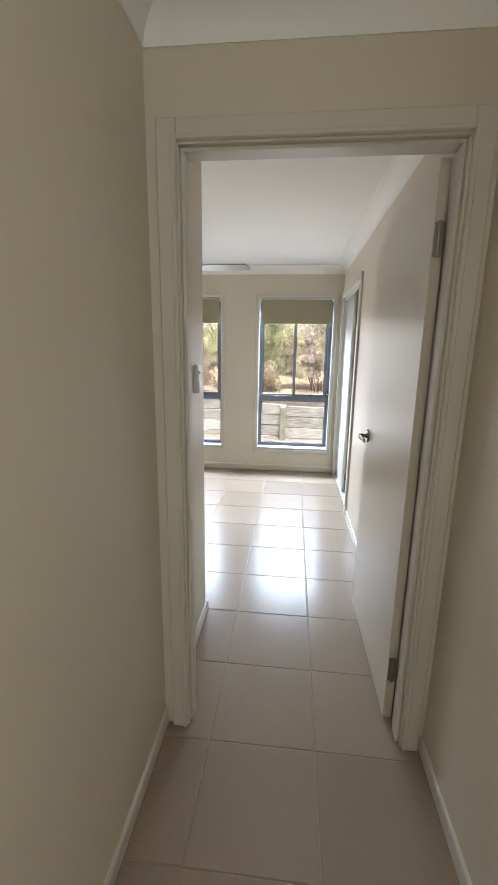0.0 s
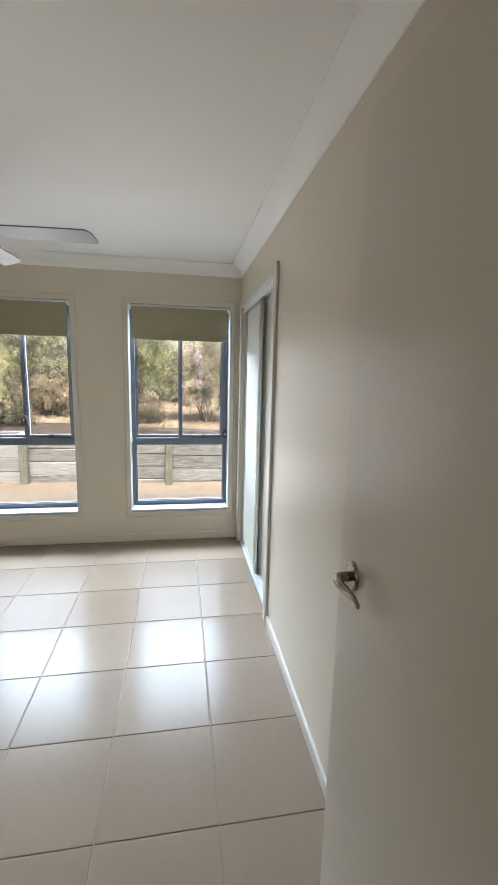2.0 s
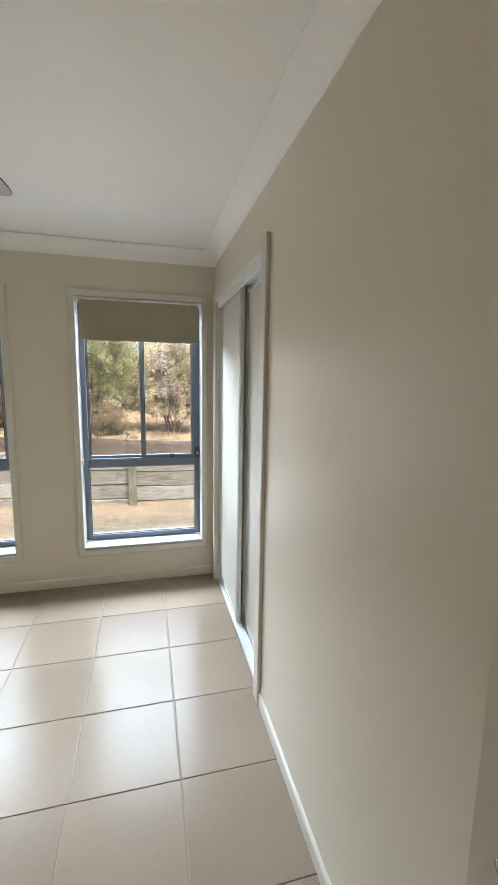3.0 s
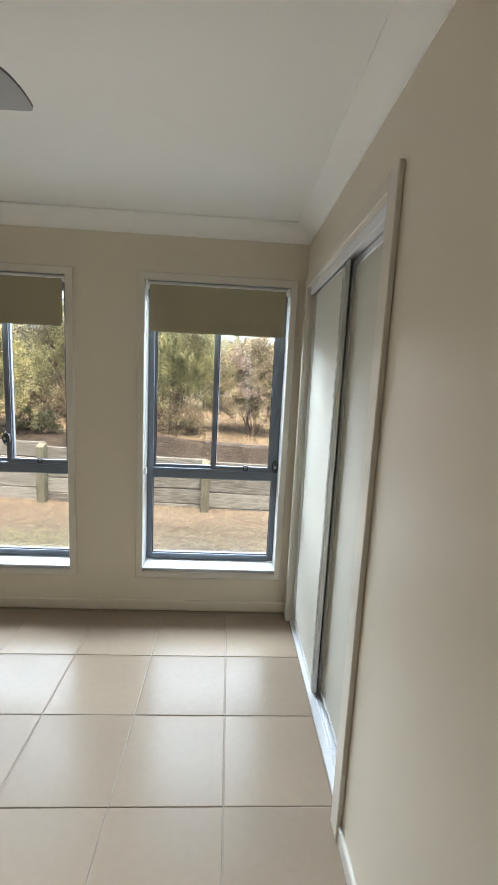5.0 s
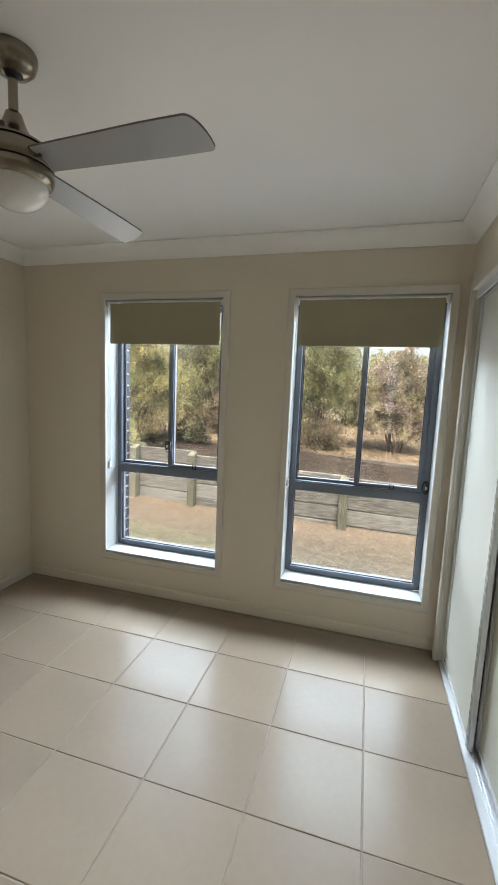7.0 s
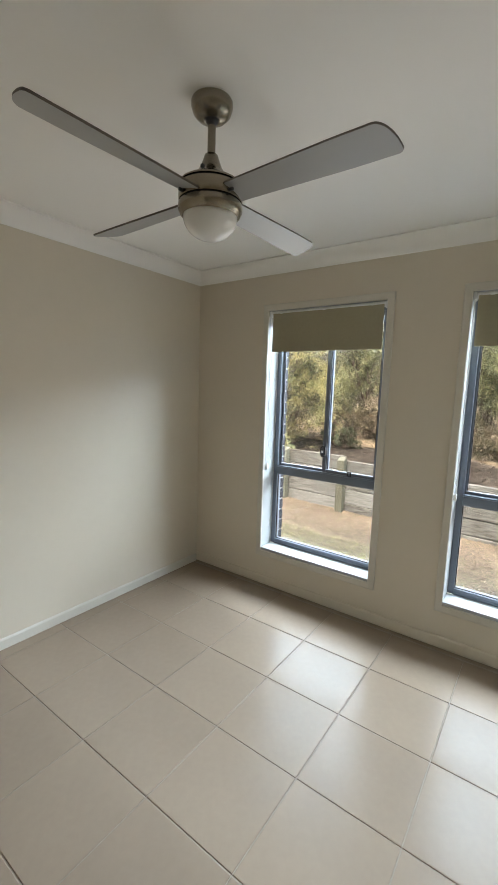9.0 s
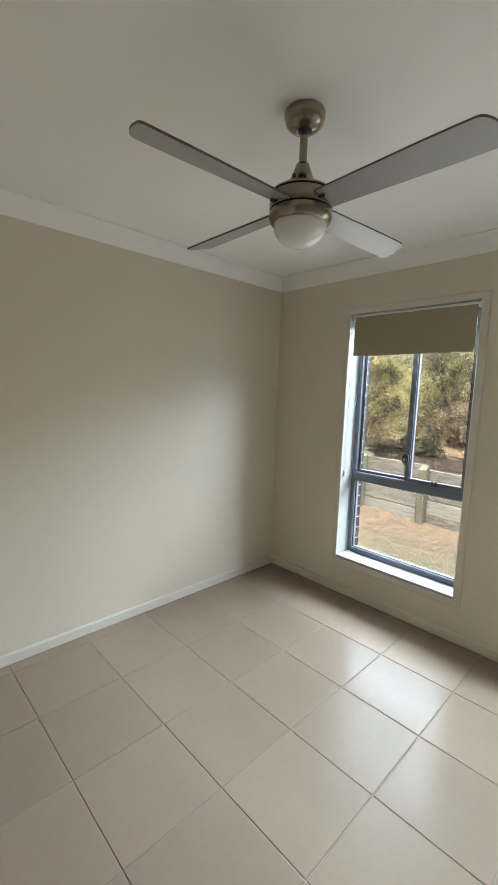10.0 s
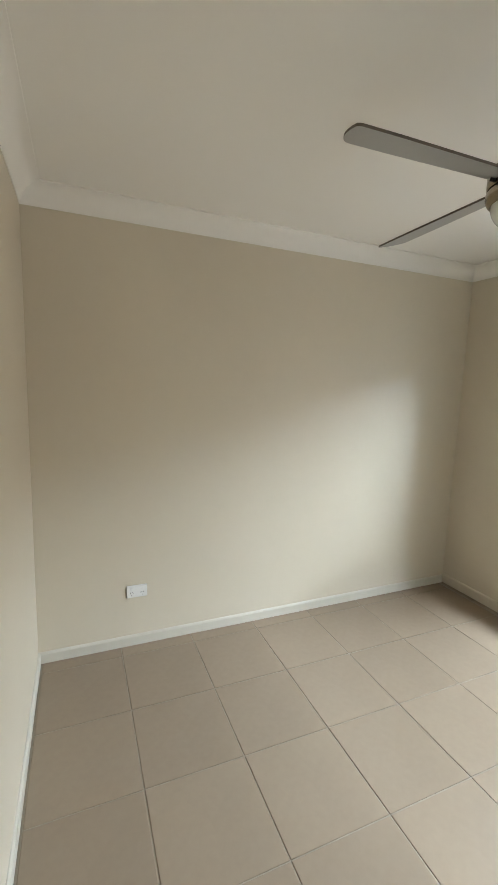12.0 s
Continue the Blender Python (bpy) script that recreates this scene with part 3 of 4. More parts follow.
for y0, y1, z0, z1 in ((-0.066, 0.002, 0, RZ + 0.052), (WY - 0.002, WY + 0.045, 0, RZ + 0.052), (0.002, WY - 0.002, RZ - 0.002, RZ + 0.052)):
    part("architrave", wbox(-0.018, 0.0, y0, y1, z0, z1, 0.003), TRIM, w, "off-white painted architrave")
for y0, y1, z0, z1 in ((-0.018, 0.0, 0, RZ), (WY, WY + 0.018, 0, RZ), (-0.018, WY + 0.018, RZ, RZ + 0.018)):
    part("jamb", wbox(-0.002, 0.13, y0, y1, z0, z1, 0.0015), TRIM, w, "off-white painted wardrobe jamb")
bm = wbox(0.006, 0.014, 0.001, WY - 0.001, RZ - 0.045, RZ)
box(0.014, 0.110, 0.001, WY - 0.001, RZ - 0.012, RZ, bm=bm)
part("top_track", bm, TRACKAL, w, "white aluminium top track")
prof = [(0.010, 0), (0.112, 0), (0.112, 0.006)]
for x in (0.100, 0.088, 0.056, 0.044, 0.012):
    prof += [(x + 0.004, 0.006), (x + 0.004, 0.013), (x, 0.013), (x, 0.006)]
prof = prof[:-1] + [(0.010, 0.013)]
bm = extrude(prof, (0, 0.001, 0), (0, WY - 0.001, 0), (1, 0, 0))
part("bottom_track", bm, TRACKAL, w, "white aluminium floor track")
SP = 0.567
for x, y0, y1 in ((0.027, SP, WY - 0.002), (0.066, 0.002, SP + 0.045)):
    door = part("sliding_door", box(x + 0.008, x + 0.016, y0 + 0.006, y1 - 0.006, 0.030, RZ - 0.030), ROBE, w, "pale off-white sliding wardrobe panel")
    for a, b in ((y0, y0 + 0.034), (y1 - 0.034, y1)):
        bm = box(x, x + 0.024, a, b, 0.015, RZ - 0.016, 0.003)
        box(x - 0.002, x, a + 0.008, a + 0.012, 0.02, RZ - 0.02, bm=bm)
        box(x - 0.002, x, b - 0.012, b - 0.008, 0.02, RZ - 0.02, bm=bm)
        part("stile", bm, ROBEAL, door, "pale aluminium stile")
    part("rail", box(x + 0.002, x + 0.022, y0 + 0.034, y1 - 0.034, 0.015, 0.040, 0.002), ROBEAL, door)
    part("rail", box(x + 0.002, x + 0.022, y0 + 0.034, y1 - 0.034, RZ - 0.045, RZ - 0.016, 0.002), ROBEAL, door)

# ---- ceiling fan ----
FX, FY = -1.092, -1.025
fan = thing("ceiling_fan", (FX, FY, CZ), "brushed-nickel ceiling fan with four silver blades and a round opal light", "ceiling fan")
part("canopy", lathe([(0, 0), (0.062, 0), (0.064, -0.004), (0.064, -0.017), (0.058, -0.035), (0.045, -0.048), (0.026, -0.055), (0.022, -0.051), (0, -0.049)], 48), SATIN, fan, smooth=True)
part("ball_joint", lathe([(0.0, -0.042), (0.018, -0.046), (0.021, -0.053), (0.018, -0.060), (0.013, -0.064), (0, -0.064)], 24), BLACK, fan, "black rubber ball joint", smooth=True)
part("downrod", lathe([(0, -0.062), (0.0125, -0.062), (0.0125, -0.165), (0, -0.165)], 20), SATIN, fan, smooth=True, at=(0, 0, -0.008))
part("motor_cover", lathe([(0, -0.142), (0.016, -0.142), (0.021, -0.146), (0.024, -0.156), (0.034, -0.182), (0.046, -0.202), (0.058, -0.211), (0.082, -0.222), (0.098, -0.232), (0.099, -0.237), (0, -0.237)], 48), SATIN, fan, smooth=True, at=(0, 0, -0.008))
part("slot", lathe([(0, -0.237), (0.094, -0.237), (0.094, -0.243), (0, -0.243)], 48), GAP, fan, "dark gap in the motor housing", at=(0, 0, -0.008))
part("motor_housing", lathe([(0, -0.243), (0.100, -0.243), (0.101, -0.247), (0.101, -0.281), (0.099, -0.285), (0, -0.285)], 48), SATIN, fan, smooth=True, at=(0, 0, -0.008))
part("slot", lathe([(0, -0.285), (0.095, -0.285), (0.095, -0.291), (0, -0.291)], 48), GAP, fan, "dark gap in the motor housing", at=(0, 0, -0.008))
part("light_ring", lathe([(0, -0.291), (0.100, -0.291), (0.102, -0.296), (0.102, -0.308), (0.096, -0.322), (0.088, -0.329), (0.086, -0.324), (0, -0.324)], 48), SATIN, fan, smooth=True, at=(0, 0, -0.008))
dome = [(0.083, -0.322)] + [(0.086 * math.cos(radians(a)), -0.328 - 0.070 * math.sin(radians(a))) for a in range(0, 90, 9)] + [(0, -0.398)]
part("light_globe", lathe(dome, 40), OPAL, fan, "round opal glass light shade", smooth=True, at=(0, 0, -0.008))
part("indicator", box(-0.005, 0.005, -0.005, 0.005, -0.203, -0.193, 0.001), BLACK, fan, "small black receiver nub", at=(0.010, -0.050, -0.008))


def blade_mesh():
    bm = bmesh.new()
    outline = []
    L0, L1 = 0.095, 0.591
    for k in range(9):
        s = k / 8
        outline.append((L0 + (L1 - 0.044 - L0) * s, -(0.052 + 0.012 * min(1, s * 1.3))))
    for a in range(10, 91, 8):
        outline.append((L1 - 0.044 + 0.044 * math.sin(radians(a)), -0.064 + 0.112 * (1 - math.cos(radians(a)))))
    for a in range(10, 91, 16):
        outline.append((L1 - 0.014 + 0.014 * math.cos(radians(a)), 0.050 + 0.014 * math.sin(radians(a))))
    for k in range(9):
        s = 1 - k / 8
        outline.append((L0 + (L1 - 0.014 - L0) * s, 0.052 + 0.012 * min(1, s * 1.3)))
    top = [bm.verts.new((x, y, 0.0031)) for x, y in outline]
    bot = [bm.verts.new((x, y, -0.0031)) for x, y in outline]
    bm.faces.new(top)
    bm.faces.new(bot[::-1])
    for k in range(len(outline)):
        j = (k + 1) % len(outline)
        bm.faces.new([top[k], bot[k], bot[j], top[j]]).material_index = 1
    bm.transform(Matrix.Rotation(radians(-13), 4, "X") @ Matrix.Diagonal((1, 0.85, 1, 1)))
    return bm


for k in range(4):
    b = part("blade", blade_mesh(), BLADE, fan, "flat satin-silver fan blade", at=(0, 0, -0.281))
    b.data.materials.append(BLADE_EDGE)
    b.rotation_euler = (0, 0, radians(-2.3 + 90 * k))
    bm = tube([(0.098, -0.022, -0.004), (0.112, -0.022, -0.004)], 0.005, 8)
    part("blade_screw", bm, BLACK, b, "black blade screw")


# ---- switches and socket ----
def wall_plate(name, at, turn, w, h, label, category, sockets=0, rockers=1):
    """Plate in the local x-z plane, facing -y."""
    t = thing(name, at, label, category, turn=turn)
    part("plate", box(-w / 2, w / 2, -0.009, 0, -h / 2, h / 2, 0.003, seg=2), WHITE, t)
    for k in range(rockers):
        x = (k - (rockers - 1) / 2) * w * 0.5
        z = h * 0.22
        part("rocker", box(x - 0.006, x + 0.006, -0.0125, -0.008, z - 0.007, z + 0.007, 0.001), WHITE, t)
    for k in range(sockets):
        x = (k - (sockets - 1) / 2) * w * 0.5
        bm = bmesh.new()
        for sx, sz, a in ((-0.0065, -0.006, 30), (0.0065, -0.006, -30), (0, -0.021, 0)):
            s = box(-0.0012, 0.0012, -0.0098, -0.0085, -0.004, 0.004)
            s.transform(Matrix.Translation((x + sx, 0, sz)) @ Matrix.Rotation(radians(a), 4, "Y"))
            join(bm, s)
        part("socket_slots", bm, BLACK, t, "dark socket slots")
    return t


wall_plate("power_outlet", (XL, -1.911, 0.324), 90, 0.115, 0.072, "white double power outlet with two switches, low on a beige wall", "power outlet", 2, 2)
sw = wall_plate("light_switch", (XH, -2.530, 1.322), 90, 0.072, 0.115, "white light switch plate beside the door", "light switch", 0, 2)
holder = thing("fan_remote", (XH, -2.612, 1.325), "white fan remote control in its wall holder beside the light switch", "remote control", turn=90)
part("body", box(-0.019, 0.019, -0.024, -0.004, -0.055, 0.062, 0.004, seg=2), WHITE, holder)
part("holder", box(-0.022, 0.022, -0.029, 0, -0.064, -0.010, 0.003, seg=2), WHITE, holder)
part("button", box(-0.009, 0.009, -0.0255, -0.023, 0.020, 0.034, 0.001), BLACK, holder, "dark remote button")
wall_plate("light_switch", (XH, -2.850, 0.915), 90, 0.040, 0.075, "small white wall plate low beside the door", "light switch", 0, 1)

# ---- brickwork outside the windows ----
def brick_mesh(lx, ly, lz):
    return finish(box(-lx / 2, lx / 2, -ly / 2, ly / 2, -lz / 2, lz / 2, 0.003), "brick", BRICK)


VY0, VY1 = YN + 0.194, YN + 0.304
bm = box(XL - 0.5, LX0 - 0.012, VY0, VY1 - 0.008, -0.5, 2.5)
box(LX1 + 0.012, RX0 - 0.012, VY0, VY1 - 0.008, -0.5, 2.5, bm=bm)
box(RX1 + 0.012, XR + 1.2, VY0, VY1 - 0.008, -0.5, 2.5, bm=bm)
for a, b in ((LX0, LX1), (RX0, RX1)):
    box(a - 0.005, b + 0.005, VY0, VY1 - 0.008, -0.5, WZ0 - 0.115, bm=bm)
    box(a - 0.005, b + 0.005, VY0, VY1 - 0.008, WZ1 + 0.02, 2.5, bm=bm)
    box(a - 0.005, b + 0.005, VY0, VY1 + 0.022, WZ0 - 0.115, WZ0 - 0.038, bm=bm)
veneer = structure("wall_brick_veneer", bm, MORTAR)
end_mesh, sill_mesh = brick_mesh(0.112, 0.112, 0.076), brick_mesh(0.076, 0.150, 0.076)
for x0, x1 in ((LX0, LX1), (RX0, RX1)):
    for x in (x0 - 0.062, x1 + 0.062):
        for k in range(21):
            b = new("brick", end_mesh)
            b.parent, b.location = veneer, (x, (VY0 + VY1) / 2, 0.31 + 0.086 * k)
    n = int((x1 - x0) / 0.084)
    for k in range(n):
        b = new("brick", sill_mesh)
        b.parent, b.location = veneer, (x0 + (k + 0.5) * (x1 - x0) / n, (VY0 + VY1) / 2 + 0.005, WZ0 - 0.073)
        b.rotation_euler = (radians(-1), 0, 0)


# ---- garden ground ----
def wall_y(x):
    return 2.99 - 0.072 * (max(-7, min(x, 5)) + 0.3)


def ground_height(x, y):
    y -= wall_y(x) - 2.99
    if y < 3.09:
        k = max(0, min(1, (y - 1.9) / 1.0))
        base = -0.30 + 0.03 * max(0, y) + 0.012 * noise.noise(Vector((x * 1.1, y * 1.1, 0))) + k * k * (3 - 2 * k) * (0.055 + 0.02 * noise.noise(Vector((x * 2.3, y * 3, 5))))
    elif y < 4.42:
        base = 0.40 + 0.07 * (y - 3.1) + 0.03 * noise.noise(Vector((x * 1.3, y * 1.3, 3)))
        base -= 0.035 * (max(-3.5, min(x, 4)) + 1.2)
        base += 0.09 * math.exp(-((x + 1.0) / 0.55) ** 2 - ((y - 4.1) / 0.45) ** 2)
    else:
        base = 0.515 + 0.05 * (min(y, 12) - 4.42) + 0.04 * noise.noise(Vector((x * 0.6, y * 0.6, 7)))
        base -= 0.03 * (max(-3.5, min(x, 4)) + 1.2) + 0.02 * max(0, y - 14)
    return base


bm = bmesh.new()
xs = [-400, -60, -20, -12, -9] + [-7.5 + 0.25 * k for k in range(57)] + [9, 14, 25, 80, 400]
ys = [-400, -50, -8, -2, 0.7] + [0.9 + 0.2 * k for k in range(11)] + [3.08, 3.092, 3.2, 3.5, 3.8, 4.1, 4.4, 4.435, 4.6] + [5 + 0.4 * k for k in range(28)] + [20, 40, 90, 400]
grid = [[bm.verts.new((x, y + wall_y(x) - 2.99, ground_height(x, y + wall_y(x) - 2.99))) for x in xs] for y in ys]
for j in range(len(ys) - 1):
    for i in range(len(xs) - 1):
        bm.faces.new([grid[j][i], grid[j][i + 1], grid[j + 1][i + 1], grid[j + 1][i]])
ground = structure("ground", bm, LAWN, smooth=False)
ground.data.materials.append(MULCH), ground.data.materials.append(UPPER)
for p in ground.data.polygons:
    y = p.center.y - wall_y(p.center.x) + 2.99
    p.material_index = 0 if y < 3.085 else (1 if y < 4.43 else 2)
    p.use_smooth = not 3.07 < y < 3.1 and not 4.4 < y < 4.44

# ---- retaining walls ----
WALL = thing("retaining_wall", (-1.3, 3.06, -0.3), "low retaining wall of weathered grey pine sleepers between square posts", "retaining wall")


posts = [(-5.6, 0.60), (-4.45, 0.60), (-3.27, 0.60), (-2.33, 0.57), (-1.31, 0.49), (-0.29, 0.455), (0.73, 0.43), (1.78, 0.40), (2.85, 0.38)]
for x, top in posts:
    b = box(-0.050, 0.050, -0.085, 0.030, -0.35, top + 0.32, 0.008)
    for v in b.verts:
        v.co.z += 0.35 * v.co.y if v.co.z > 0 else 0
        v.co.x += 0.012 * noise.noise(Vector((x, v.co.z * 3, 0)))
    part("post", b, POST, WALL, at=(x + 1.3, wall_y(x) - 3.06 - 0.006, 0))
rnd = random.Random(4)
for (xa, ta), (xb, tb) in zip(posts, posts[1:]):
    top = (ta + tb) / 2 + 0.02
    courses = 4
    for c in range(courses):
        z = top - 0.198 * (c + 1)
        if z < -0.45:
            continue
        b = box(-(xb - xa) / 2 + 0.002, (xb - xa) / 2 - 0.002, 0, 0.05, 0, 0.190, 0.006)
        for v in b.verts:
            v.co.y += 0.010 * noise.noise(Vector((v.co.x + xa, c * 3.1, 2)))
        s = part("sleeper", b, SLEEPER, WALL, at=((xa + xb) / 2 + 1.3, wall_y((xa + xb) / 2) - 3.06 + 0.042 + rnd.uniform(0, 0.008), z + 0.3))
        s.rotation_euler = (0, radians(rnd.uniform(-0.5, 0.5)), radians(-4.1 + rnd.uniform(-0.4, 0.4)))
EDGE = thing("garden_edging", (-1.0, 4.43, 0.4), "weathered timber edging board along a mulched terrace", "garden edging")
for k in (0, 2, 3):
    x0 = -5.2 + 2.4 * k
    b = box(0.004, 2.396, -0.025, 0.025, -0.2, 0.0, 0.006)
    s = part("board", b, AGED, EDGE, at=(x0 + 1.0, wall_y(x0) - 2.99, ground_height(x0, 4.8) - 0.4 - 0.008))
    s.rotation_euler = (0, radians(1.7), radians(-4.1))


# ---- litter, grass ----
def scatter(name, count, region, size, material, seed, up=0.3, group_label=""):
    rnd = random.Random(seed)
    verts, faces = [], []
    for _ in range(count):
        x, y = rnd.uniform(*region[0]), rnd.uniform(*region[1])
        y += wall_y(x) - 2.99
        z = ground_height(x, y) + 0.004
        a, l, w = rnd.uniform(0, 2 * math.pi), rnd.uniform(*size[0]), rnd.uniform(*size[1])
        dxx, dyy, dz = math.cos(a) * l, math.sin(a) * l, rnd.uniform(0, up) * l
        px, py = -math.sin(a) * w, math.cos(a) * w
        i = len(verts)
        verts += [(x - px, y - py, z), (x + px, y + py, z), (x + dxx + px * 0.3, y + dyy + py * 0.3, z + dz), (x + dxx - px * 0.3, y + dyy - py * 0.3, z + dz)]
        faces.append((i, i + 1, i + 2, i + 3))
    me = bpy.data.meshes.new(name)
    me.from_pydata(verts, [], faces)
    me.materials.append(material)
    return tagged(new(name, me), kind="stuff")


scatter("pine_straw", 14000, ((-5.5, 3.0), (0.8, 3.03)), ((0.03, 0.10), (0.0015, 0.003)), STRAW, 1)
scatter("straw_drift", 16000, ((-5.5, 3.0), (1.9, 3.03)), ((0.04, 0.12), (0.002, 0.004)), CHIP2, 5)
scatter("leaf_litter", 22000, ((-5.5, 3.0), (2.3, 3.04)), ((0.015, 0.045), (0.002, 0.006)), CHIP2, 8, 0.5)
scatter("fallen_leaves", 4000, ((-5.5, 3.0), (0.9, 3.0)), ((0.015, 0.04), (0.003, 0.008)), STRAW, 9, 0.7)
scatter("bark_litter", 16000, ((-5.0, 3.0), (3.12, 4.4)), ((0.02, 0.07), (0.003, 0.009)), CHIP, 2, 0.4)
scatter("grass", 26000, ((-5.5, -0.9), (0.8, 2.2)), ((0.015, 0.035), (0.0015, 0.003)), BLADES, 3, 0.9)
scatter("dark_litter", 7000, ((-5.5, 3.0), (1.6, 3.04)), ((0.015, 0.06), (0.0015, 0.004)), CHIP, 10, 0.5)
scatter("slope_litter", 20000, ((-6.0, 4.0), (4.5, 8.5)), ((0.04, 0.14), (0.004, 0.010)), STRAW, 6, 0.5)


# ---- shrubs ----
def shrub(at, low, high, rx, ry, leaf, label, seed, leaves=9000, size=0.035, lobes=14, puff=0.07, stems=16):
    """A shrub whose crown reaches from low to high above zero: uneven lobes, each a shell of small leafy puffs, over
    brown inner leaves darkened as crown shade.
    """
    rnd = random.Random(seed)
    x0, y0 = at
    g = ground_height(x0, y0)
    t = thing("shrub", (x0, y0, g), label, "shrub")
    mid, half = (low + high) / 2 - g, (high - low) / 2
    mean = (rx + ry + half) / 3
    heads, spots = [], []
    for k in range(lobes):
        d = Vector((rnd.gauss(0, 1), rnd.gauss(0, 1), rnd.gauss(0.1, 1))).normalized()
        r = rnd.uniform(0.35, 0.80)
        heads.append((Vector((d.x * rx * r, d.y * ry * r, mid + d.z * half * r)), mean * rnd.uniform(0.28, 0.46)))
    for c, r in heads:
        for _ in range(int(4 + 15 * (r / 0.3) ** 2)):
            d = Vector((rnd.gauss(0, 1), rnd.gauss(0, 1), rnd.gauss(0.25, 1))).normalized()
            p = c + d * r * rnd.uniform(0.75, 1.15)
            spots.append((p, (d + Vector((0, 0, 0.5))).normalized(), puff * rnd.uniform(0.6, 1.35)))
    bm = bmesh.new()
    for k in range(stems):
        q = heads[k % lobes][0] if k < lobes else spots[int(rnd.random() * len(spots))][0]
        base = Vector((rnd.uniform(-0.10, 0.10), rnd.uniform(-0.10, 0.10), -0.08))
        pts, n = [], 6
        for j in range(n + 1):
            f = j / n
            p = base.lerp(q, f)
            p.x, p.y = base.x + (q.x - base.x) * f ** 1.4, base.y + (q.y - base.y) * f ** 1.4
            p += Vector([rnd.uniform(-1, 1) * 0.03 for _ in range(3)]) * (1 if 0 < j < n else 0)
            pts.append(p)
        join(bm, tube(pts, [0.020 * (1 - j / n) + 0.004 for j in range(n + 1)], 5))
        for _ in range(5):
            e = q + Vector([rnd.gauss(0, 1) for _ in range(3)]) * 0.17
            a = pts[rnd.randrange(3, n)]
            join(bm, tube([a, (a + e) / 2 + Vector((0, 0, 0.02)), e], [0.007, 0.005, 0.002], 4))
    part("trunk", bm, BARK, t, "thin brown branching stems")
    verts, faces, inner = [], [], []
    for k in range(leaves):
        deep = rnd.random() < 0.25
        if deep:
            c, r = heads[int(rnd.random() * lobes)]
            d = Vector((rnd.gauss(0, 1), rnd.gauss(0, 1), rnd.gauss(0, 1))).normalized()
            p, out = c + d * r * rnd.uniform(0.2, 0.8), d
        else:
            q, axis, r = spots[int(rnd.random() * len(spots))]
            d = (Vector((rnd.gauss(0, 1), rnd.gauss(0, 1), rnd.gauss(0, 1))).normalized() + axis * 0.5).normalized()
            p, out = q + d * r * rnd.uniform(0.5, 1.0), (d + axis * 0.7).normalized()
        side = out.cross(Vector((rnd.uniform(-1, 1), rnd.uniform(-1, 1), rnd.uniform(-1, 1)))).normalized()
        l, w = size * rnd.uniform(0.7, 1.5), size * rnd.uniform(0.18, 0.34)
        i = len(verts)
        verts += [tuple(p), tuple(p + out * l * 0.45 + side * w), tuple(p + out * l), tuple(p + out * l * 0.45 - side * w)]
        faces.append((i, i + 1, i + 2, i + 3))
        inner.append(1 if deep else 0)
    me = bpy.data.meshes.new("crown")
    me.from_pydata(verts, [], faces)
    me.materials.append(leaf), me.materials.append(LEAF_INNER_SHADE)
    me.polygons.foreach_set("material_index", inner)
    crown = new("crown", me)
    crown.parent = t
    return t


shrub((-3.75, 3.80), 0.12, 2.85, 0.98, 0.92, LEAF_YG, "dense yellow-green native shrub hanging over the sleeper wall", 11, 100000, 0.023, 24, 0.13, 22)
shrub((-2.95, 5.7), 1.25, 2.95, 0.95, 0.7, LEAF_G, "tall dull green shrub behind the timber edging", 12, 36000, 0.026, 13, 0.12, 10)
shrub((-2.55, 5.6), 0.50, 1.45, 0.95, 0.45, LEAF_DRY, "straggly brown and tan shrub behind the timber edging", 23, 30000, 0.026, 18, 0.09, 16)
shrub((-3.70, 3.36), 0.22, 0.95, 0.50, 0.36, LEAF_G, "green lower boughs drooping over the sleeper wall", 31, 24000, 0.022, 12, 0.09, 8)
shrub((-3.0, 4.45), 0.42, 0.85, 0.42, 0.30, LEAF_DARK, "low dark green plant on the mulched terrace", 21, 9000, 0.024, 8, 0.06)
shrub((-1.02, 5.15), 0.66, 2.80, 1.02, 0.78, LEAF_G, "bushy green shrub behind the timber edging", 13, 130000, 0.022, 42, 0.12, 14)
shrub((-1.05, 4.95), 0.44, 1.00, 0.85, 0.40, LEAF_DRY, "twiggy tan undergrowth beneath a green shrub", 24, 20000, 0.024, 16, 0.075, 18)
shrub((0.42, 5.3), 0.50, 2.30, 0.74, 0.62, LEAF_GREY, "grey-brown shrub with sparse dull leaves", 14, 64000, 0.024, 30, 0.10, 11)
shrub((0.05, 7.8), 1.0, 2.5, 0.7, 0.6, LEAF_YG, "yellow-green shrub up the dry slope", 22, 12000, 0.032, 12, 0.09)
shrub((-5.7, 4.9), 0.5, 2.9, 1.1, 1.0, LEAF_YG, "broad yellow-green shrub by the sleeper wall", 15, 18000, 0.045, 16, 0.11)
shrub((1.9, 6.0), 0.6, 2.6, 1.0, 0.9, LEAF_G, "rounded green shrub on the slope", 16, 14000, 0.045, 14, 0.11)
shrub((-4.7, 8.6), 0.9, 3.4, 1.5, 1.3, LEAF_FAR, "hazy green shrub up the slope", 17, 15000, 0.06, 14, 0.16)
shrub((-2.6, 10.4), 1.0, 2.5, 1.2, 1.0, LEAF_FAR, "hazy olive shrub up the slope", 18, 12000, 0.06, 12, 0.16)
shrub((-0.6, 8.8), 0.75, 2.0, 1.5, 0.7, LEAF_FAR, "low hazy olive scrub up the slope", 27, 14000, 0.05, 14, 0.14)
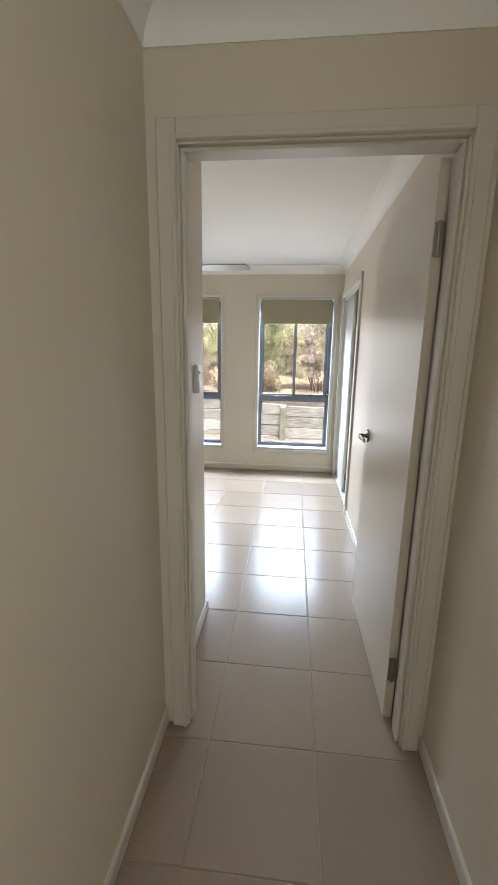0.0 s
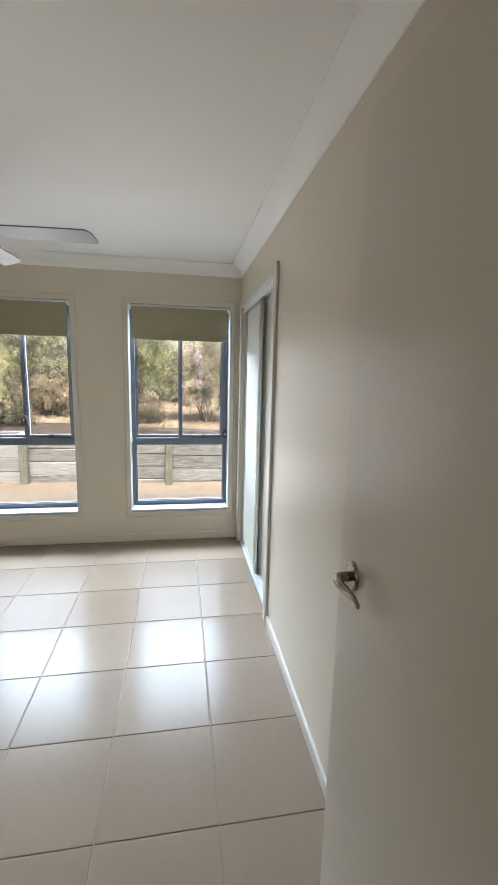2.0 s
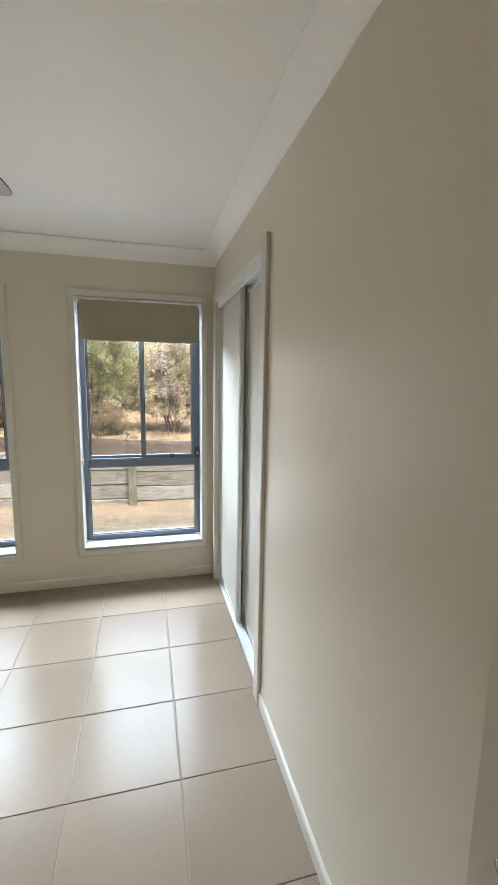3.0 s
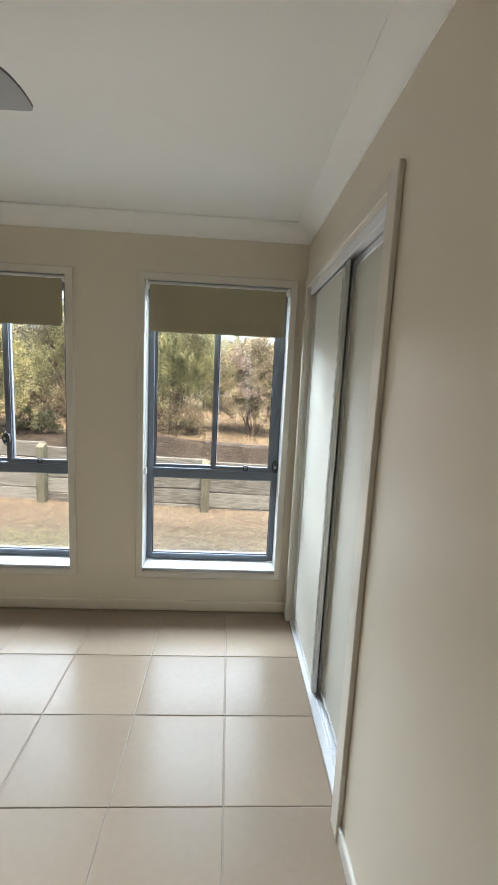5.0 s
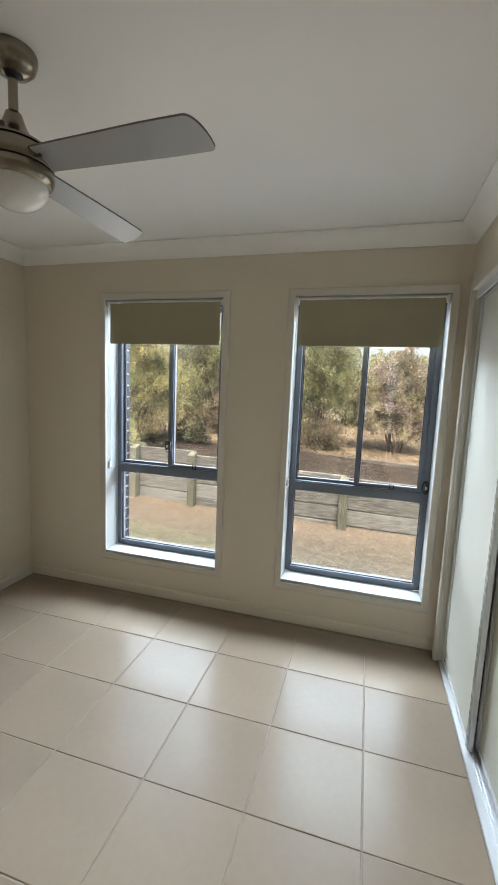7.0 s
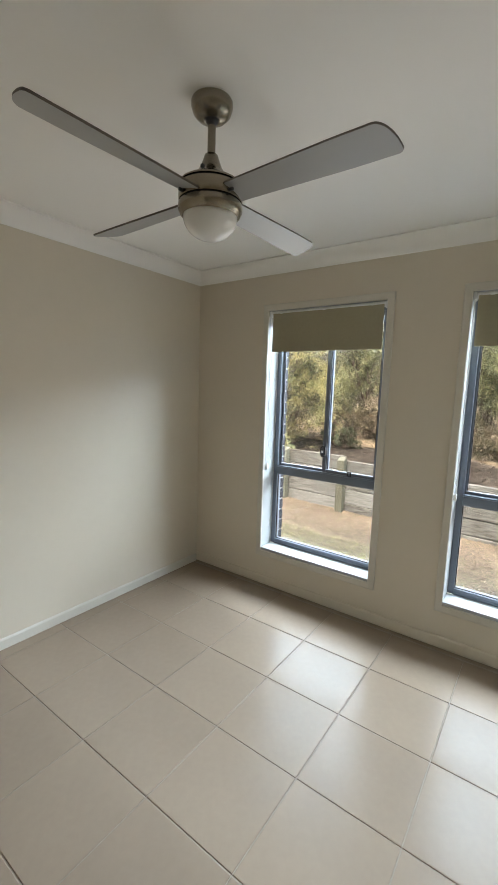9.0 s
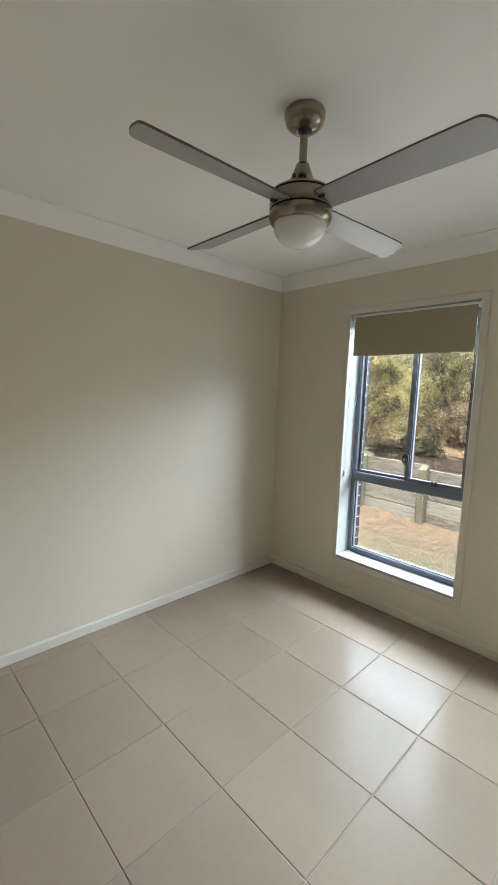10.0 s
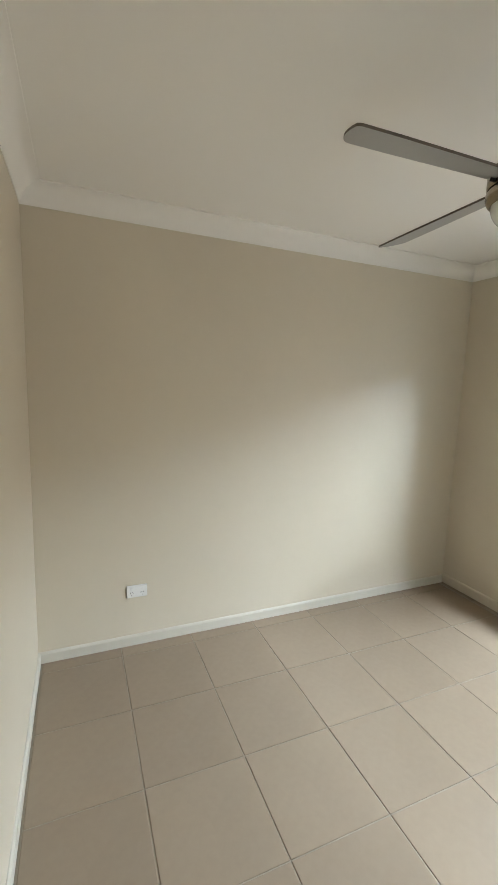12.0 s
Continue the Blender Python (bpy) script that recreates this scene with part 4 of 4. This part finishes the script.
shrub((-8.2, 7.4), 0.6, 3.6, 1.8, 1.5, LEAF_FAR, "hazy green shrub at the slope's edge", 19, 12000, 0.08, 14, 0.2)
shrub((1.6, 10.0), 0.8, 2.2, 1.8, 1.0, LEAF_FAR, "distant olive shrub on the slope", 20, 14000, 0.07, 14, 0.18)
shrub((-4.3, 6.6), 0.62, 1.9, 1.0, 0.6, LEAF_G, "low green undergrowth on the dry slope", 26, 14000, 0.032, 12, 0.09)

# ---- floor, tile by tile ----
bm = box(XL - 0.1, XR + 0.8, YS - 0.1, YN + 0.2, -0.15, -0.0025)
box(XH - 0.107, XHR + 0.1, YE - 0.1, YS - 0.1, -0.15, -0.0025, bm=bm)
floor = structure("floor", bm, GROUT)
G = 0.0021
meshes = {}
for i in range(-7, 2):
    for j in range(-17, 3):
        x0, x1, y0, y1 = 0.4 * (i - 1), 0.4 * i, 0.4 * (j - 1), 0.4 * j
        x0, x1 = x0, x1
        if y0 < YS - 0.05 and x1 < XH - 0.1:
            continue
        x0, x1, y0, y1 = max(x0, XL - 0.02), min(x1, XHR + 0.02), max(y0, YE), min(y1, 0.414 if y1 > 0.39 else y1)
        if x1 - x0 < 0.02 or y1 - y0 < 0.02:
            continue
        key = (round(x1 - x0, 3), round(y1 - y0, 3))
        if key not in meshes:
            hx, hy2 = key[0] / 2 - G, key[1] / 2 - G
            b = bmesh.new()
            rings = []
            for inset, z in ((0, -0.006), (0, -0.0016), (0.0012, -0.0005), (0.003, 0.0)):
                rings.append([b.verts.new((sx * (hx - inset), sy * (hy2 - inset), z)) for sx, sy in ((-1, -1), (1, -1), (1, 1), (-1, 1))])
            for a, c in zip(rings, rings[1:]):
                for k in range(4):
                    b.faces.new([a[k], a[(k + 1) % 4], c[(k + 1) % 4], c[k]])
            b.faces.new(rings[-1])
            meshes[key] = finish(b, "tile", TILE)
        tile = new("tile", meshes[key])
        tile.parent, tile.location = floor, ((x0 + x1) / 2, (y0 + y1) / 2, 0)
        tile.rotation_euler = (radians(random.uniform(-0.05, 0.05)), radians(random.uniform(-0.05, 0.05)), 0)
